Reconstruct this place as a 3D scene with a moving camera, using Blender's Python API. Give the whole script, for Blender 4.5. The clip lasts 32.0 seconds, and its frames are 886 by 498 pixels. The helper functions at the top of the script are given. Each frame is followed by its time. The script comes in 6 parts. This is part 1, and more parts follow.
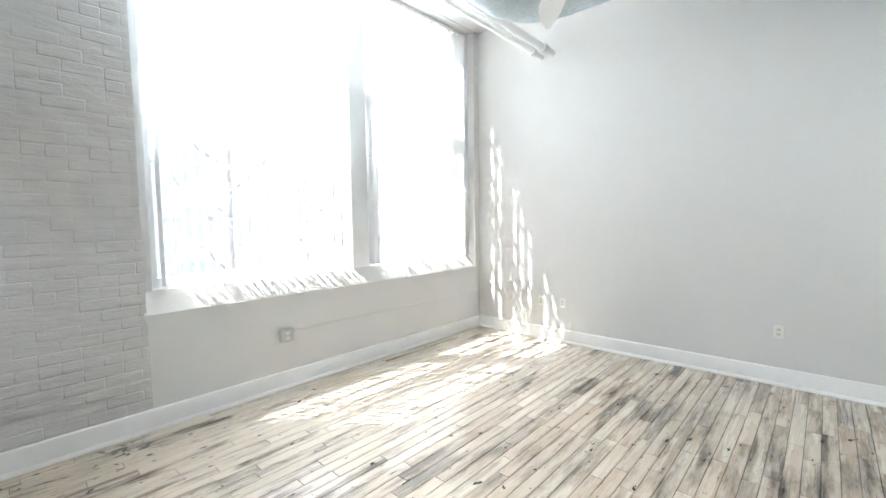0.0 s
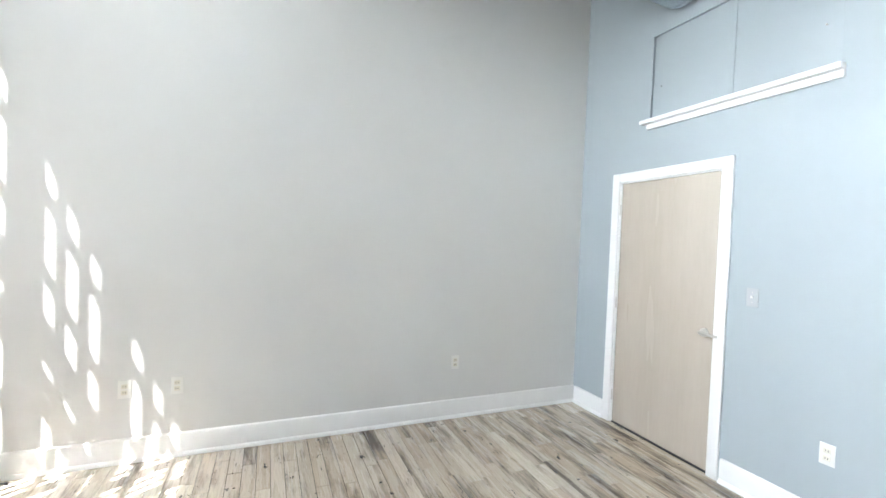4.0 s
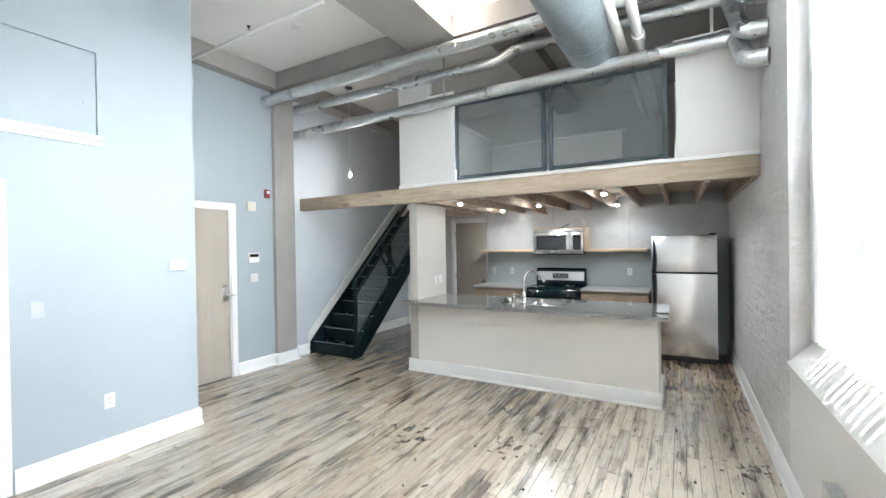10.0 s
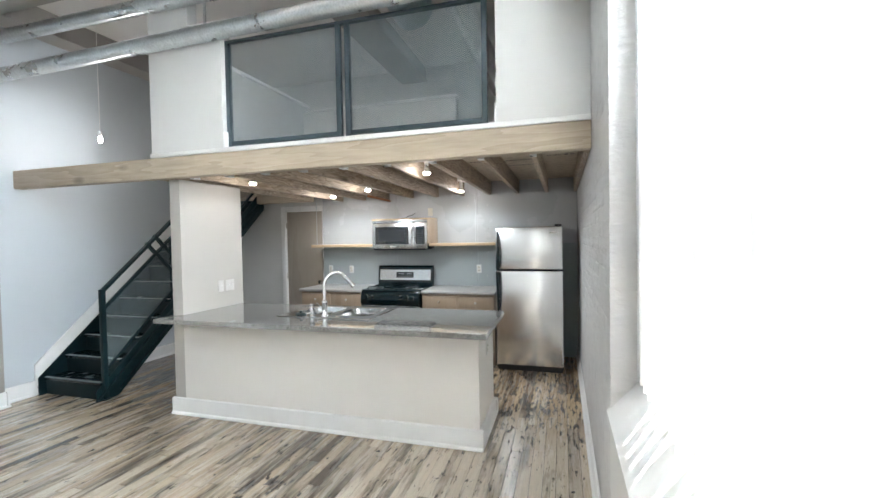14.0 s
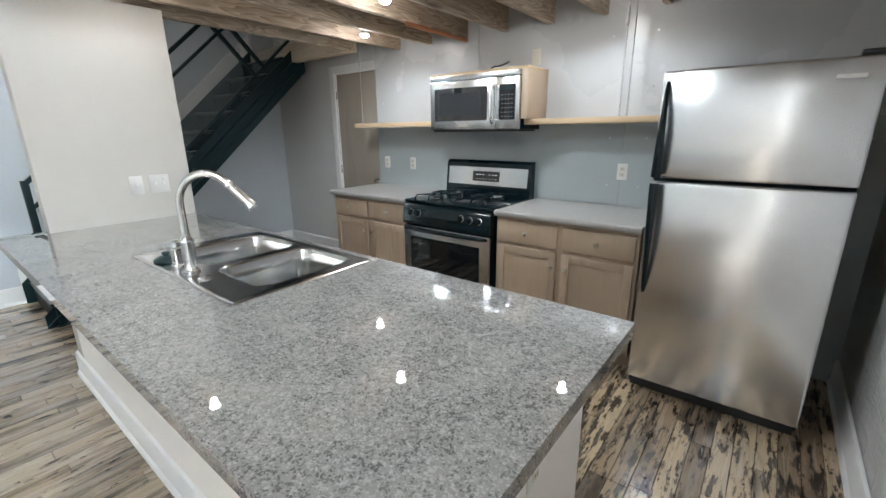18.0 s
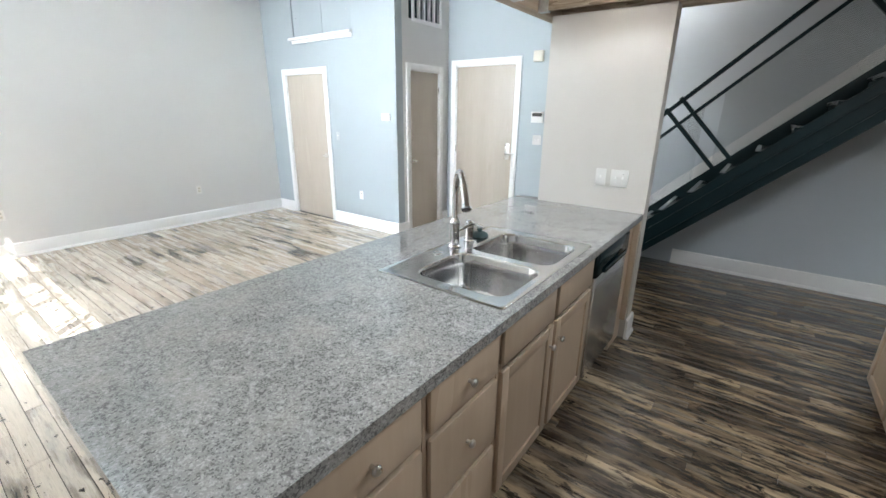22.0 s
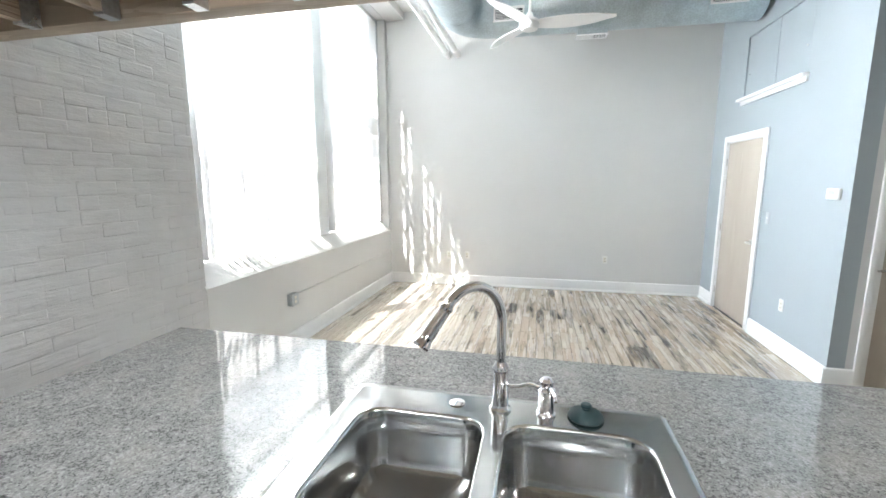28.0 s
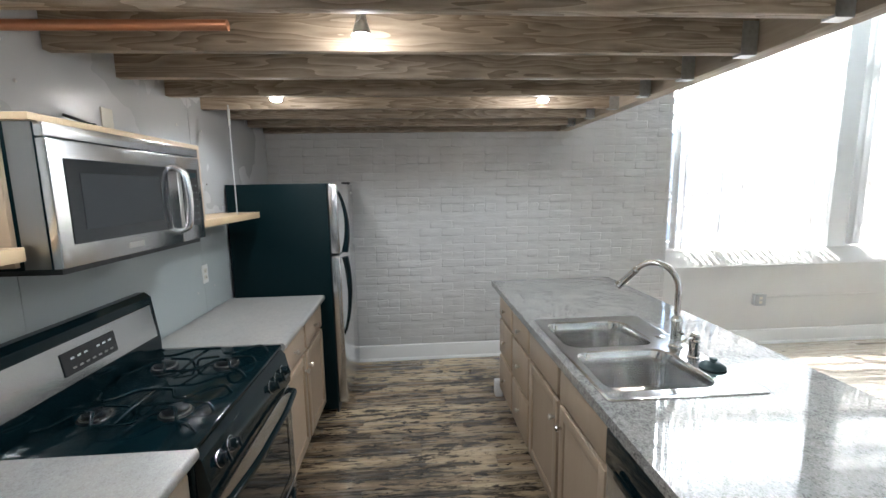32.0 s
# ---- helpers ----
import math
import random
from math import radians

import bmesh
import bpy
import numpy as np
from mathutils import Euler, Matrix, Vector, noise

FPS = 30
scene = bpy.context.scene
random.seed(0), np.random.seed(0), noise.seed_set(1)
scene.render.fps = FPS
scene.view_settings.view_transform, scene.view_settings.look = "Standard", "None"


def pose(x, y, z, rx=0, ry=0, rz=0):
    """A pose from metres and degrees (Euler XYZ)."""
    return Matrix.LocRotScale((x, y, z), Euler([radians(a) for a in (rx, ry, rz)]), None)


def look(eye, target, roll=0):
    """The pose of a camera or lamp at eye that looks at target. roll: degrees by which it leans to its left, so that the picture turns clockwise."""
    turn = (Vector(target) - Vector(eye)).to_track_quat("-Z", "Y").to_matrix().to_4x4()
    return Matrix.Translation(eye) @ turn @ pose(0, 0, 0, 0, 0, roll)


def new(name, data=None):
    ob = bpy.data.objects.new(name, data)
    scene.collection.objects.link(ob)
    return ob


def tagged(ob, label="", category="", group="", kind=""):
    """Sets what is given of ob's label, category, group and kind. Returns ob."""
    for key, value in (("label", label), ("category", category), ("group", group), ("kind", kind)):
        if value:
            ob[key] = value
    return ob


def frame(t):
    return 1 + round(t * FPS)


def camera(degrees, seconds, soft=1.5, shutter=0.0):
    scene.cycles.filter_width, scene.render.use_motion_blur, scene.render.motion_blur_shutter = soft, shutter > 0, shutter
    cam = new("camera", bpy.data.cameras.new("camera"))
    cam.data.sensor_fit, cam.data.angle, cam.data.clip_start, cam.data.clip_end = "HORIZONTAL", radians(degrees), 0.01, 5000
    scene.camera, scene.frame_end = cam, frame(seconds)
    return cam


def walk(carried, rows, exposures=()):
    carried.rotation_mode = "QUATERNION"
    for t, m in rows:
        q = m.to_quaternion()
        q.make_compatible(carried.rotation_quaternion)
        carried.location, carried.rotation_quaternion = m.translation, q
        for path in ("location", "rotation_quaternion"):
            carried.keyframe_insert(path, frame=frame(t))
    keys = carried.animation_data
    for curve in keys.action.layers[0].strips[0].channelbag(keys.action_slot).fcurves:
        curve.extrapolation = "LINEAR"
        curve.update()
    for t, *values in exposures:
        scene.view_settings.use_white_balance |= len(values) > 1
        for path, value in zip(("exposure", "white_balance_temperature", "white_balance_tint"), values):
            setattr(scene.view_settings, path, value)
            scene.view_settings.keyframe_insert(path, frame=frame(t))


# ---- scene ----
cam = camera(93.2, 32.0)
PATH = [
    (0, (0.58, 0.383, 1.497), (-0.767, 1.855, 1.358), -0.8),
    (0.5, (0.312, 0.556, 1.465), (-1.182, 1.883, 1.371), -0.9),
    (1, (-0.015, 0.695, 1.497), (-1.526, 2.003, 1.41), -0.6),
    (1.5, (-0.253, 0.903, 1.54), (-1.581, 2.395, 1.439), -0.0),
    (2, (-0.511, 1.042, 1.529), (-1.437, 2.812, 1.438), 0.9),
    (2.5, (-0.809, 1.197, 1.573), (-1.28, 3.138, 1.47), 1.6),
    (3, (-0.911, 1.382, 1.537), (-0.975, 3.38, 1.459), 1.8),
    (3.5, (-1.041, 1.61, 1.535), (-0.699, 3.579, 1.468), 2.0),
    (4, (-1.198, 1.797, 1.516), (-0.427, 3.642, 1.472), 2.3),
    (4.5, (-1.318, 1.937, 1.52), (-0.176, 3.579, 1.485), 2.2),
    (6.5, (-2.036, 2.713, 1.625), (-0.047, 2.916, 1.599), 1.3),
    (7, (-2.181, 2.942, 1.67), (-0.192, 2.736, 1.638), 1.1),
    (7.5, (-2.253, 3.223, 1.66), (-0.344, 2.626, 1.64), 0.7),
    (8, (-2.328, 3.56, 1.654), (-0.549, 2.646, 1.639), 0.3),
    (8.5, (-2.361, 3.89, 1.64), (-0.776, 2.672, 1.633), -0.1),
    (9, (-2.407, 4.197, 1.64), (-1.024, 2.752, 1.632), -0.4),
    (9.5, (-2.429, 4.439, 1.636), (-1.254, 2.82, 1.627), -0.6),
    (10, (-2.375, 4.599, 1.641), (-1.387, 2.86, 1.626), -0.9),
    (10.5, (-2.358, 4.667, 1.644), (-1.466, 2.877, 1.626), -0.9),
    (11, (-2.348, 4.668, 1.647), (-1.543, 2.838, 1.624), -1.0),
    (11.5, (-2.364, 4.618, 1.647), (-1.638, 2.755, 1.618), -1.0),
    (12, (-2.389, 4.49, 1.629), (-1.807, 2.577, 1.595), -1.0),
    (12.5, (-2.512, 4.221, 1.617), (-2.02, 2.283, 1.584), -1.0),
    (13, (-2.604, 3.92, 1.598), (-2.124, 1.979, 1.564), -1.1),
    (13.5, (-2.7, 3.535, 1.618), (-2.227, 1.592, 1.576), -0.9),
    (15.5, (-2.906, 1.823, 1.585), (-1.948, 0.069, 1.504), -0.7),
    (16, (-2.746, 1.585, 1.53), (-1.787, -0.167, 1.431), -0.3),
    (16.5, (-2.706, 1.269, 1.511), (-1.708, -0.455, 1.332), -0.5),
    (17, (-2.604, 0.971, 1.476), (-1.588, -0.722, 1.157), -0.5),
    (17.5, (-2.504, 0.736, 1.443), (-1.433, -0.89, 0.988), -0.4),
    (18, (-2.514, 0.414, 1.472), (-1.321, -1.096, 0.929), -0.6),
    (18.5, (-2.506, 0.131, 1.502), (-1.155, -1.226, 0.925), -0.6),
    (19, (-2.438, -0.043, 1.512), (-0.894, -1.171, 0.924), -0.0),
    (19.5, (-2.376, -0.287, 1.562), (-0.63, -1.052, 0.956), -0.1),
    (20, (-2.327, -0.489, 1.563), (-0.458, -0.852, 0.951), 0.3),
    (20.5, (-2.323, -0.728, 1.586), (-0.424, -0.634, 0.965), 0.4),
    (21, (-2.272, -0.948, 1.582), (-0.444, -0.434, 0.954), 0.5),
    (21.5, (-2.277, -1.152, 1.58), (-0.588, -0.284, 0.952), 0.6),
    (22, (-2.378, -1.357, 1.589), (-0.856, -0.221, 0.961), 0.6),
    (22.5, (-2.495, -1.464, 1.607), (-1.086, -0.188, 0.986), 0.9),
    (23, (-2.573, -1.53, 1.614), (-1.206, -0.204, 1.003), 1.2),
    (23.5, (-2.63, -1.507, 1.634), (-1.308, -0.096, 1.121), 1.3),
    (24, (-2.641, -1.483, 1.652), (-1.391, 0.032, 1.276), 1.2),
    (24.5, (-2.559, -1.443, 1.629), (-1.359, 0.124, 1.308), 1.2),
    (26.5, (-1.479, -1.365, 1.564), (-0.903, 0.527, 1.265), 0.5),
    (27, (-1.217, -1.33, 1.565), (-0.95, 0.628, 1.257), 0.3),
    (27.5, (-0.892, -1.307, 1.557), (-0.961, 0.668, 1.249), 0.4),
    (28, (-0.652, -1.364, 1.602), (-1.093, 0.561, 1.288), -0.2),
    (28.5, (-0.288, -1.389, 1.672), (-1.103, 0.408, 1.345), -0.5),
    (29, (0.013, -1.309, 1.599), (-1.085, 0.334, 1.293), 0.0),
    (29.5, (0.246, -1.275, 1.625), (-1.069, 0.201, 1.317), 0.4),
    (30, (0.513, -1.226, 1.638), (-1.031, 0.009, 1.337), -0.2),
    (30.5, (0.736, -1.28, 1.694), (-1.02, -0.376, 1.384), -0.2),
    (31, (0.855, -1.36, 1.695), (-1.038, -0.786, 1.396), -0.8),
    (31.5, (0.977, -1.411, 1.691), (-0.971, -1.072, 1.394), -0.8),
    (32, (1.038, -1.409, 1.687), (-0.937, -1.271, 1.401), -1.0),
]
EXPOSURES = [(0.0, 3.82), (4.5, 3.68), (7.0, 3.7), (9.0, 3.8), (11.0, 3.92), (13.0, 3.98), (16.0, 3.92), (19.0, 3.82), (23.0, 3.85), (28.0, 3.8), (30.0, 3.72), (32.0, 3.72)]
walk(cam, [(t, look(eye, target, roll)) for t, eye, target, roll in PATH], EXPOSURES)

# ---- light ----
SUN = Vector((1.0, 0.68, -2.40))  # the way the sunlight goes
world = bpy.data.worlds.new("sky")
scene.world = world
world.use_nodes = True
wn = world.node_tree.nodes
sky = wn.new("ShaderNodeTexSky")
sky.sky_type, sky.sun_disc = "NISHITA", False
sky.sun_elevation = math.atan2(-SUN.z, math.hypot(SUN.x, SUN.y))
sky.sun_rotation = math.atan2(-SUN.x, -SUN.y)
world.node_tree.links.new(sky.outputs[0], wn["Background"].inputs[0])
wn["Background"].inputs[1].default_value = 0.06

sun = new("sun", bpy.data.lights.new("sun", "SUN"))
sun.data.energy, sun.data.angle, sun.data.color = 2.9, radians(0.4), (1.0, 0.98, 0.95)
sun.matrix_world = look((-8, -4, 12), Vector((-8, -4, 12)) + SUN)


def window_light(y0, y1, watts):
    """The sky's light that comes in at one window."""
    lamp = new("window_light", bpy.data.lights.new("window_light", "AREA"))
    lamp.data.shape, lamp.data.size, lamp.data.size_y = "RECTANGLE", y1 - y0, 1.7
    lamp.data.energy, lamp.data.color, lamp.data.spread = watts, (0.84, 0.93, 1.0), radians(165)
    lamp.matrix_world = look((-3.36, (y0 + y1) / 2, 3.08), (0, (y0 + y1) / 2, 3.28))
    return lamp


window_light(1.25, 2.95, 22)
window_light(3.25, 4.3, 5)

# ---- materials ----
def shader(name):
    m = bpy.data.materials.new(name)
    m.use_nodes = True
    return m, m.node_tree.nodes, m.node_tree.links, m.node_tree.nodes["Principled BSDF"]


def ramp(n, l, value, stops):
    r = n.new("ShaderNodeValToRGB")
    while len(r.color_ramp.elements) < len(stops):
        r.color_ramp.elements.new(0.5)
    for e, (at, c) in zip(r.color_ramp.elements, stops):
        e.position, e.color = at, (*c, 1) if len(c) == 3 else c
    l.new(value, r.inputs[0])
    return r.outputs[0]


def place(n, l, scale=(1, 1, 1)):
    """Coordinates in the world, in metres."""
    g, m = n.new("ShaderNodeNewGeometry"), n.new("ShaderNodeMapping")
    m.inputs["Scale"].default_value = scale
    l.new(g.outputs["Position"], m.inputs[0])
    return m.outputs[0]


def noise_of(n, l, vector, scale, detail=4, rough=0.55):
    t = n.new("ShaderNodeTexNoise")
    t.inputs["Scale"].default_value, t.inputs["Detail"].default_value, t.inputs["Roughness"].default_value = scale, detail, rough
    l.new(vector, t.inputs["Vector"])
    return t.outputs["Fac"]


def maths(n, l, op, a, b):
    m = n.new("ShaderNodeMath")
    m.operation = op
    for i, v in enumerate((a, b)):
        if isinstance(v, (int, float)):
            m.inputs[i].default_value = v
        else:
            l.new(v, m.inputs[i])
    return m.outputs[0]


def blend(n, l, fac, a, b, kind="MIX"):
    m = n.new("ShaderNodeMix")
    m.data_type, m.blend_type = "RGBA", kind
    for i, v in ((0, fac), (6, a), (7, b)):
        if isinstance(v, (int, float)):
            m.inputs[i].default_value = v
        elif isinstance(v, tuple):
            m.inputs[i].default_value = (*v, 1)
        else:
            l.new(v, m.inputs[i])
    return m.outputs[2]


def bump(n, l, b, height, strength, distance=0.01):
    k = n.new("ShaderNodeBump")
    k.inputs["Strength"].default_value, k.inputs["Distance"].default_value = strength, distance
    l.new(height, k.inputs["Height"])
    l.new(k.outputs[0], b.inputs["Normal"])


def plain(name, color, rough=0.5, metal=0.0, vary=0.06, scale=3.0, grain=60.0, relief=0.05, coat=0.0, shine=0.5):
    """A painted, cast or moulded surface: soft blotches, fine grain, uneven gloss."""
    m, n, l, b = shader(name)
    v = place(n, l)
    blotch, fine = noise_of(n, l, v, scale), noise_of(n, l, v, grain, 3)
    lo, hi = tuple(c * (1 - vary) for c in color), tuple(min(1, c * (1 + vary)) for c in color)
    l.new(blend(n, l, maths(n, l, "MULTIPLY", fine, 0.3), ramp(n, l, blotch, ((0.3, lo), (0.7, hi))), hi), b.inputs["Base Color"])
    l.new(ramp(n, l, blotch, ((0.3, (rough * 0.9,) * 3), (0.7, (min(1, rough * 1.1),) * 3))), b.inputs["Roughness"])
    b.inputs["Metallic"].default_value = metal
    b.inputs["Coat Weight"].default_value = coat
    b.inputs["Specular IOR Level"].default_value = shine
    if relief:
        bump(n, l, b, fine, relief, 0.004)
    return m


def wood(name, light, dark, axis=0, rough=0.5, ring=9.0, knots=0.0, relief=0.15, stretch=14.0):
    """Sawn or veneered wood with its grain along one axis; every piece has a board of its own."""
    m, n, l, b = shader(name)
    s = [stretch * 0.9] * 3
    s[axis] = 1.0
    info = n.new("ShaderNodeObjectInfo")
    add = n.new("ShaderNodeVectorMath")
    add.operation = "ADD"
    shift = n.new("ShaderNodeCombineXYZ")
    for i in range(3):
        l.new(maths(n, l, "MULTIPLY", info.outputs["Random"], 37.0 + 11 * i), shift.inputs[i])
    l.new(place(n, l, s), add.inputs[0])
    l.new(shift.outputs[0], add.inputs[1])
    v = add.outputs[0]
    broad, fine = noise_of(n, l, v, 0.55, 3), noise_of(n, l, v, 5.0, 6, 0.65)
    bands = maths(n, l, "FRACT", maths(n, l, "MULTIPLY", broad, ring), 0)
    grain = maths(n, l, "MULTIPLY", bands, 0.42 if knots else 0.45)
    mixv = maths(n, l, "ADD", grain, maths(n, l, "MULTIPLY", fine, 0.8 if knots else 0.7))
    c = ramp(n, l, mixv, ((0.2, light), (0.95, dark)))
    if knots:
        k = n.new("ShaderNodeTexVoronoi")
        k.inputs["Scale"].default_value = 1.0
        ks = [3.2] * 3
        ks[axis] = 1.5
        l.new(place(n, l, ks), k.inputs["Vector"])
        spot = ramp(n, l, k.outputs["Distance"], ((0.06, (1, 1, 1)), (0.17, (0, 0, 0))))
        c = blend(n, l, maths(n, l, "MULTIPLY", spot, knots), c, tuple(x * 0.35 for x in dark))
    tone = maths(n, l, "MULTIPLY_ADD", info.outputs["Random"], 0.25)
    tone.node.inputs[2].default_value = 0.86
    hsv = n.new("ShaderNodeHueSaturation")
    l.new(c, hsv.inputs["Color"])
    l.new(tone, hsv.inputs["Value"])
    l.new(hsv.outputs[0], b.inputs["Base Color"])
    b.inputs["Roughness"].default_value = rough
    bump(n, l, b, mixv, relief, 0.003)
    return m


def plank_material(name, own):
    """Reclaimed boards: pale maple, grey-brown wear and dark streaks along the grain. own: each board is an object."""
    m, n, l, b = shader(name)
    source = n.new("ShaderNodeObjectInfo").outputs["Random"] if own else n.new("ShaderNodeNewGeometry").outputs["Random Per Island"]
    shift = n.new("ShaderNodeCombineXYZ")
    for i in range(3):
        l.new(maths(n, l, "MULTIPLY", source, 91.0 + 17 * i), shift.inputs[i])

    def on_board(scale):
        add = n.new("ShaderNodeVectorMath")
        add.operation = "ADD"
        l.new(place(n, l, scale), add.inputs[0])
        l.new(shift.outputs[0], add.inputs[1])
        return add.outputs[0]

    grain = noise_of(n, l, on_board((24.0, 1.3, 1.0)), 1.0, 6, 0.62)
    fine = noise_of(n, l, place(n, l, (240, 9, 1)), 1.0, 4, 0.6)
    streak = noise_of(n, l, on_board((14.0, 1.3, 1.0)), 1.0, 7, 0.62)
    cloud = noise_of(n, l, place(n, l, (9.0, 1.7, 1.0)), 1.0, 7, 0.64)
    area = noise_of(n, l, place(n, l), 0.5, 2)
    worn = maths(n, l, "FRACT", maths(n, l, "MULTIPLY", source, 17.31), 0)
    split = n.new("ShaderNodeSeparateXYZ")
    l.new(place(n, l), split.inputs[0])
    # Boards turn browner and darker, with more stains, towards the kitchen and stairs.
    kitchen_side = ramp(n, l, maths(n, l, "MULTIPLY_ADD", split.outputs[1], -0.25), ((0.12, (0, 0, 0)), (0.45, (0.35, 0.35, 0.35)), (0.74, (1, 1, 1))))
    base = ramp(n, l, source, ((0.0, (0.45, 0.375, 0.29)), (0.2, (0.56, 0.485, 0.39)), (0.4, (0.48, 0.40, 0.31)), (0.6, (0.60, 0.525, 0.43)), (0.8, (0.47, 0.38, 0.29)), (1.0, (0.57, 0.485, 0.38))))
    brown_tones = ramp(n, l, worn, ((0.0, (0.58, 0.44, 0.28)), (0.3, (0.44, 0.31, 0.18)), (0.55, (0.52, 0.385, 0.24)), (0.8, (0.27, 0.175, 0.10)), (1.0, (0.16, 0.105, 0.062))))
    # The window's glare is painted into the boards along it: paler, fewer streaks.
    window_glare = ramp(n, l, maths(n, l, "MULTIPLY_ADD", split.outputs[0], -0.25), ((0.72, (0, 0, 0)), (0.82, (0.4, 0.4, 0.4)), (0.98, (1, 1, 1))))
    base = blend(n, l, maths(n, l, "MULTIPLY", window_glare, 0.45), base, (0.86, 0.80, 0.71))
    c = blend(n, l, maths(n, l, "MULTIPLY", kitchen_side, 0.88), base, brown_tones)
    c = blend(n, l, ramp(n, l, grain, ((0.40, (0, 0, 0)), (0.74, (0.45, 0.45, 0.45)))), c, (0.21, 0.15, 0.10))
    c = blend(n, l, ramp(n, l, fine, ((0.5, (0, 0, 0)), (0.75, (0.35, 0.35, 0.35)))), c, (0.16, 0.11, 0.075))
    level = maths(n, l, "ADD", maths(n, l, "MULTIPLY", streak, 0.55), maths(n, l, "MULTIPLY", cloud, 0.59))
    level = maths(n, l, "ADD", level, maths(n, l, "MULTIPLY", area, 0.30))
    level = maths(n, l, "ADD", level, maths(n, l, "SUBTRACT", maths(n, l, "MULTIPLY", kitchen_side, 0.07), maths(n, l, "MULTIPLY", window_glare, 0.06)))
    level = maths(n, l, "ADD", level, maths(n, l, "MULTIPLY", maths(n, l, "SUBTRACT", worn, 0.5), 0.10))
    c = blend(n, l, ramp(n, l, level, ((0.700, (0, 0, 0)), (0.76, (0.38, 0.38, 0.38)), (0.85, (0.86, 0.86, 0.86)))), c, (0.060, 0.047, 0.036))
    spots = noise_of(n, l, place(n, l, (32, 6, 1)), 1.0, 6, 0.70)
    gather = maths(n, l, "ADD", spots, maths(n, l, "MULTIPLY", maths(n, l, "SUBTRACT", cloud, 0.5), 0.35))
    gather = maths(n, l, "ADD", gather, maths(n, l, "MULTIPLY", kitchen_side, 0.13))
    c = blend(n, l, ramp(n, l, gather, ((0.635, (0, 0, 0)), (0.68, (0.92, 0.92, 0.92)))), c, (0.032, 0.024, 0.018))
    # Old black paint, chipped, in a few patches of the floor.
    chips = noise_of(n, l, place(n, l, (15, 9, 1)), 1.0, 5, 0.62)
    for cx, cy, reach in ((-0.28, 1.58, 0.36), (-1.1, 1.40, 0.30), (-0.85, 0.75, 0.28), (-2.75, 0.9, 0.30)):
        spot = n.new("ShaderNodeVectorMath")
        spot.operation = "DISTANCE"
        l.new(place(n, l), spot.inputs[0])
        spot.inputs[1].default_value = (cx, cy, 0.0)
        near_by = ramp(n, l, maths(n, l, "DIVIDE", spot.outputs["Value"], reach), ((0.25, (0.13, 0.13, 0.13)), (1.0, (0, 0, 0))))
        c = blend(n, l, ramp(n, l, maths(n, l, "ADD", chips, near_by), ((0.655, (0, 0, 0)), (0.675, (0.93, 0.93, 0.93)))), c, (0.022, 0.016, 0.012))
    l.new(c, b.inputs["Base Color"])
    l.new(ramp(n, l, grain, ((0.3, (0.18, 0.18, 0.18)), (0.8, (0.38, 0.38, 0.38)))), b.inputs["Roughness"])
    b.inputs["Coat Weight"].default_value = 0.6
    b.inputs["Coat Roughness"].default_value = 0.13
    bump(n, l, b, maths(n, l, "ADD", fine, grain), 0.12, 0.002)
    return m


def painted_brick(name, color):
    """Thick paint over rough masonry: ridges along the courses, dents and drips."""
    m, n, l, b = shader(name)
    tone = noise_of(n, l, place(n, l), 5.0, 4)
    ridge = noise_of(n, l, place(n, l, (6, 2.6, 13)), 1.0, 4, 0.6)
    dent = noise_of(n, l, place(n, l), 70, 4, 0.65)
    l.new(ramp(n, l, tone, ((0.3, tuple(c * 0.95 for c in color)), (0.7, tuple(c * 1.04 for c in color)))), b.inputs["Base Color"])
    b.inputs["Roughness"].default_value = 0.48
    bump(n, l, b, maths(n, l, "ADD", maths(n, l, "MULTIPLY", ridge, 1.0), maths(n, l, "MULTIPLY", dent, 0.10)), 0.6, 0.024)
    return m


def brushed(name, color=(0.78, 0.78, 0.775), rough=0.30, axis=2, strength=0.012, wave=0.0):
    """Brushed stainless steel; the brush marks run along one axis."""
    m, n, l, b = shader(name)
    s = [900.0] * 3
    s[axis] = 9.0
    marks = noise_of(n, l, place(n, l, s), 1.0, 3)
    broad = noise_of(n, l, place(n, l), 2.5, 3)
    l.new(blend(n, l, marks, tuple(x * 0.97 for x in color), tuple(min(1, x * 1.03) for x in color)), b.inputs["Base Color"])
    l.new(ramp(n, l, maths(n, l, "ADD", maths(n, l, "MULTIPLY", marks, 0.5), maths(n, l, "MULTIPLY", broad, 0.5)), ((0.3, (rough * 0.9,) * 3), (0.7, (rough * 1.12,) * 3))), b.inputs["Roughness"])
    b.inputs["Metallic"].default_value = 1.0
    bump(n, l, b, marks, strength, 0.001)
    if wave:
        k = n.new("ShaderNodeBump")
        k.inputs["Strength"].default_value, k.inputs["Distance"].default_value = wave, 0.02
        l.new(noise_of(n, l, place(n, l, [3.4 if i != axis else 0.12 for i in range(3)]), 1.0, 0), k.inputs["Height"])
        l.new(b.inputs["Normal"].links[0].from_socket, k.inputs["Normal"])
        l.new(k.outputs[0], b.inputs["Normal"])
    return m


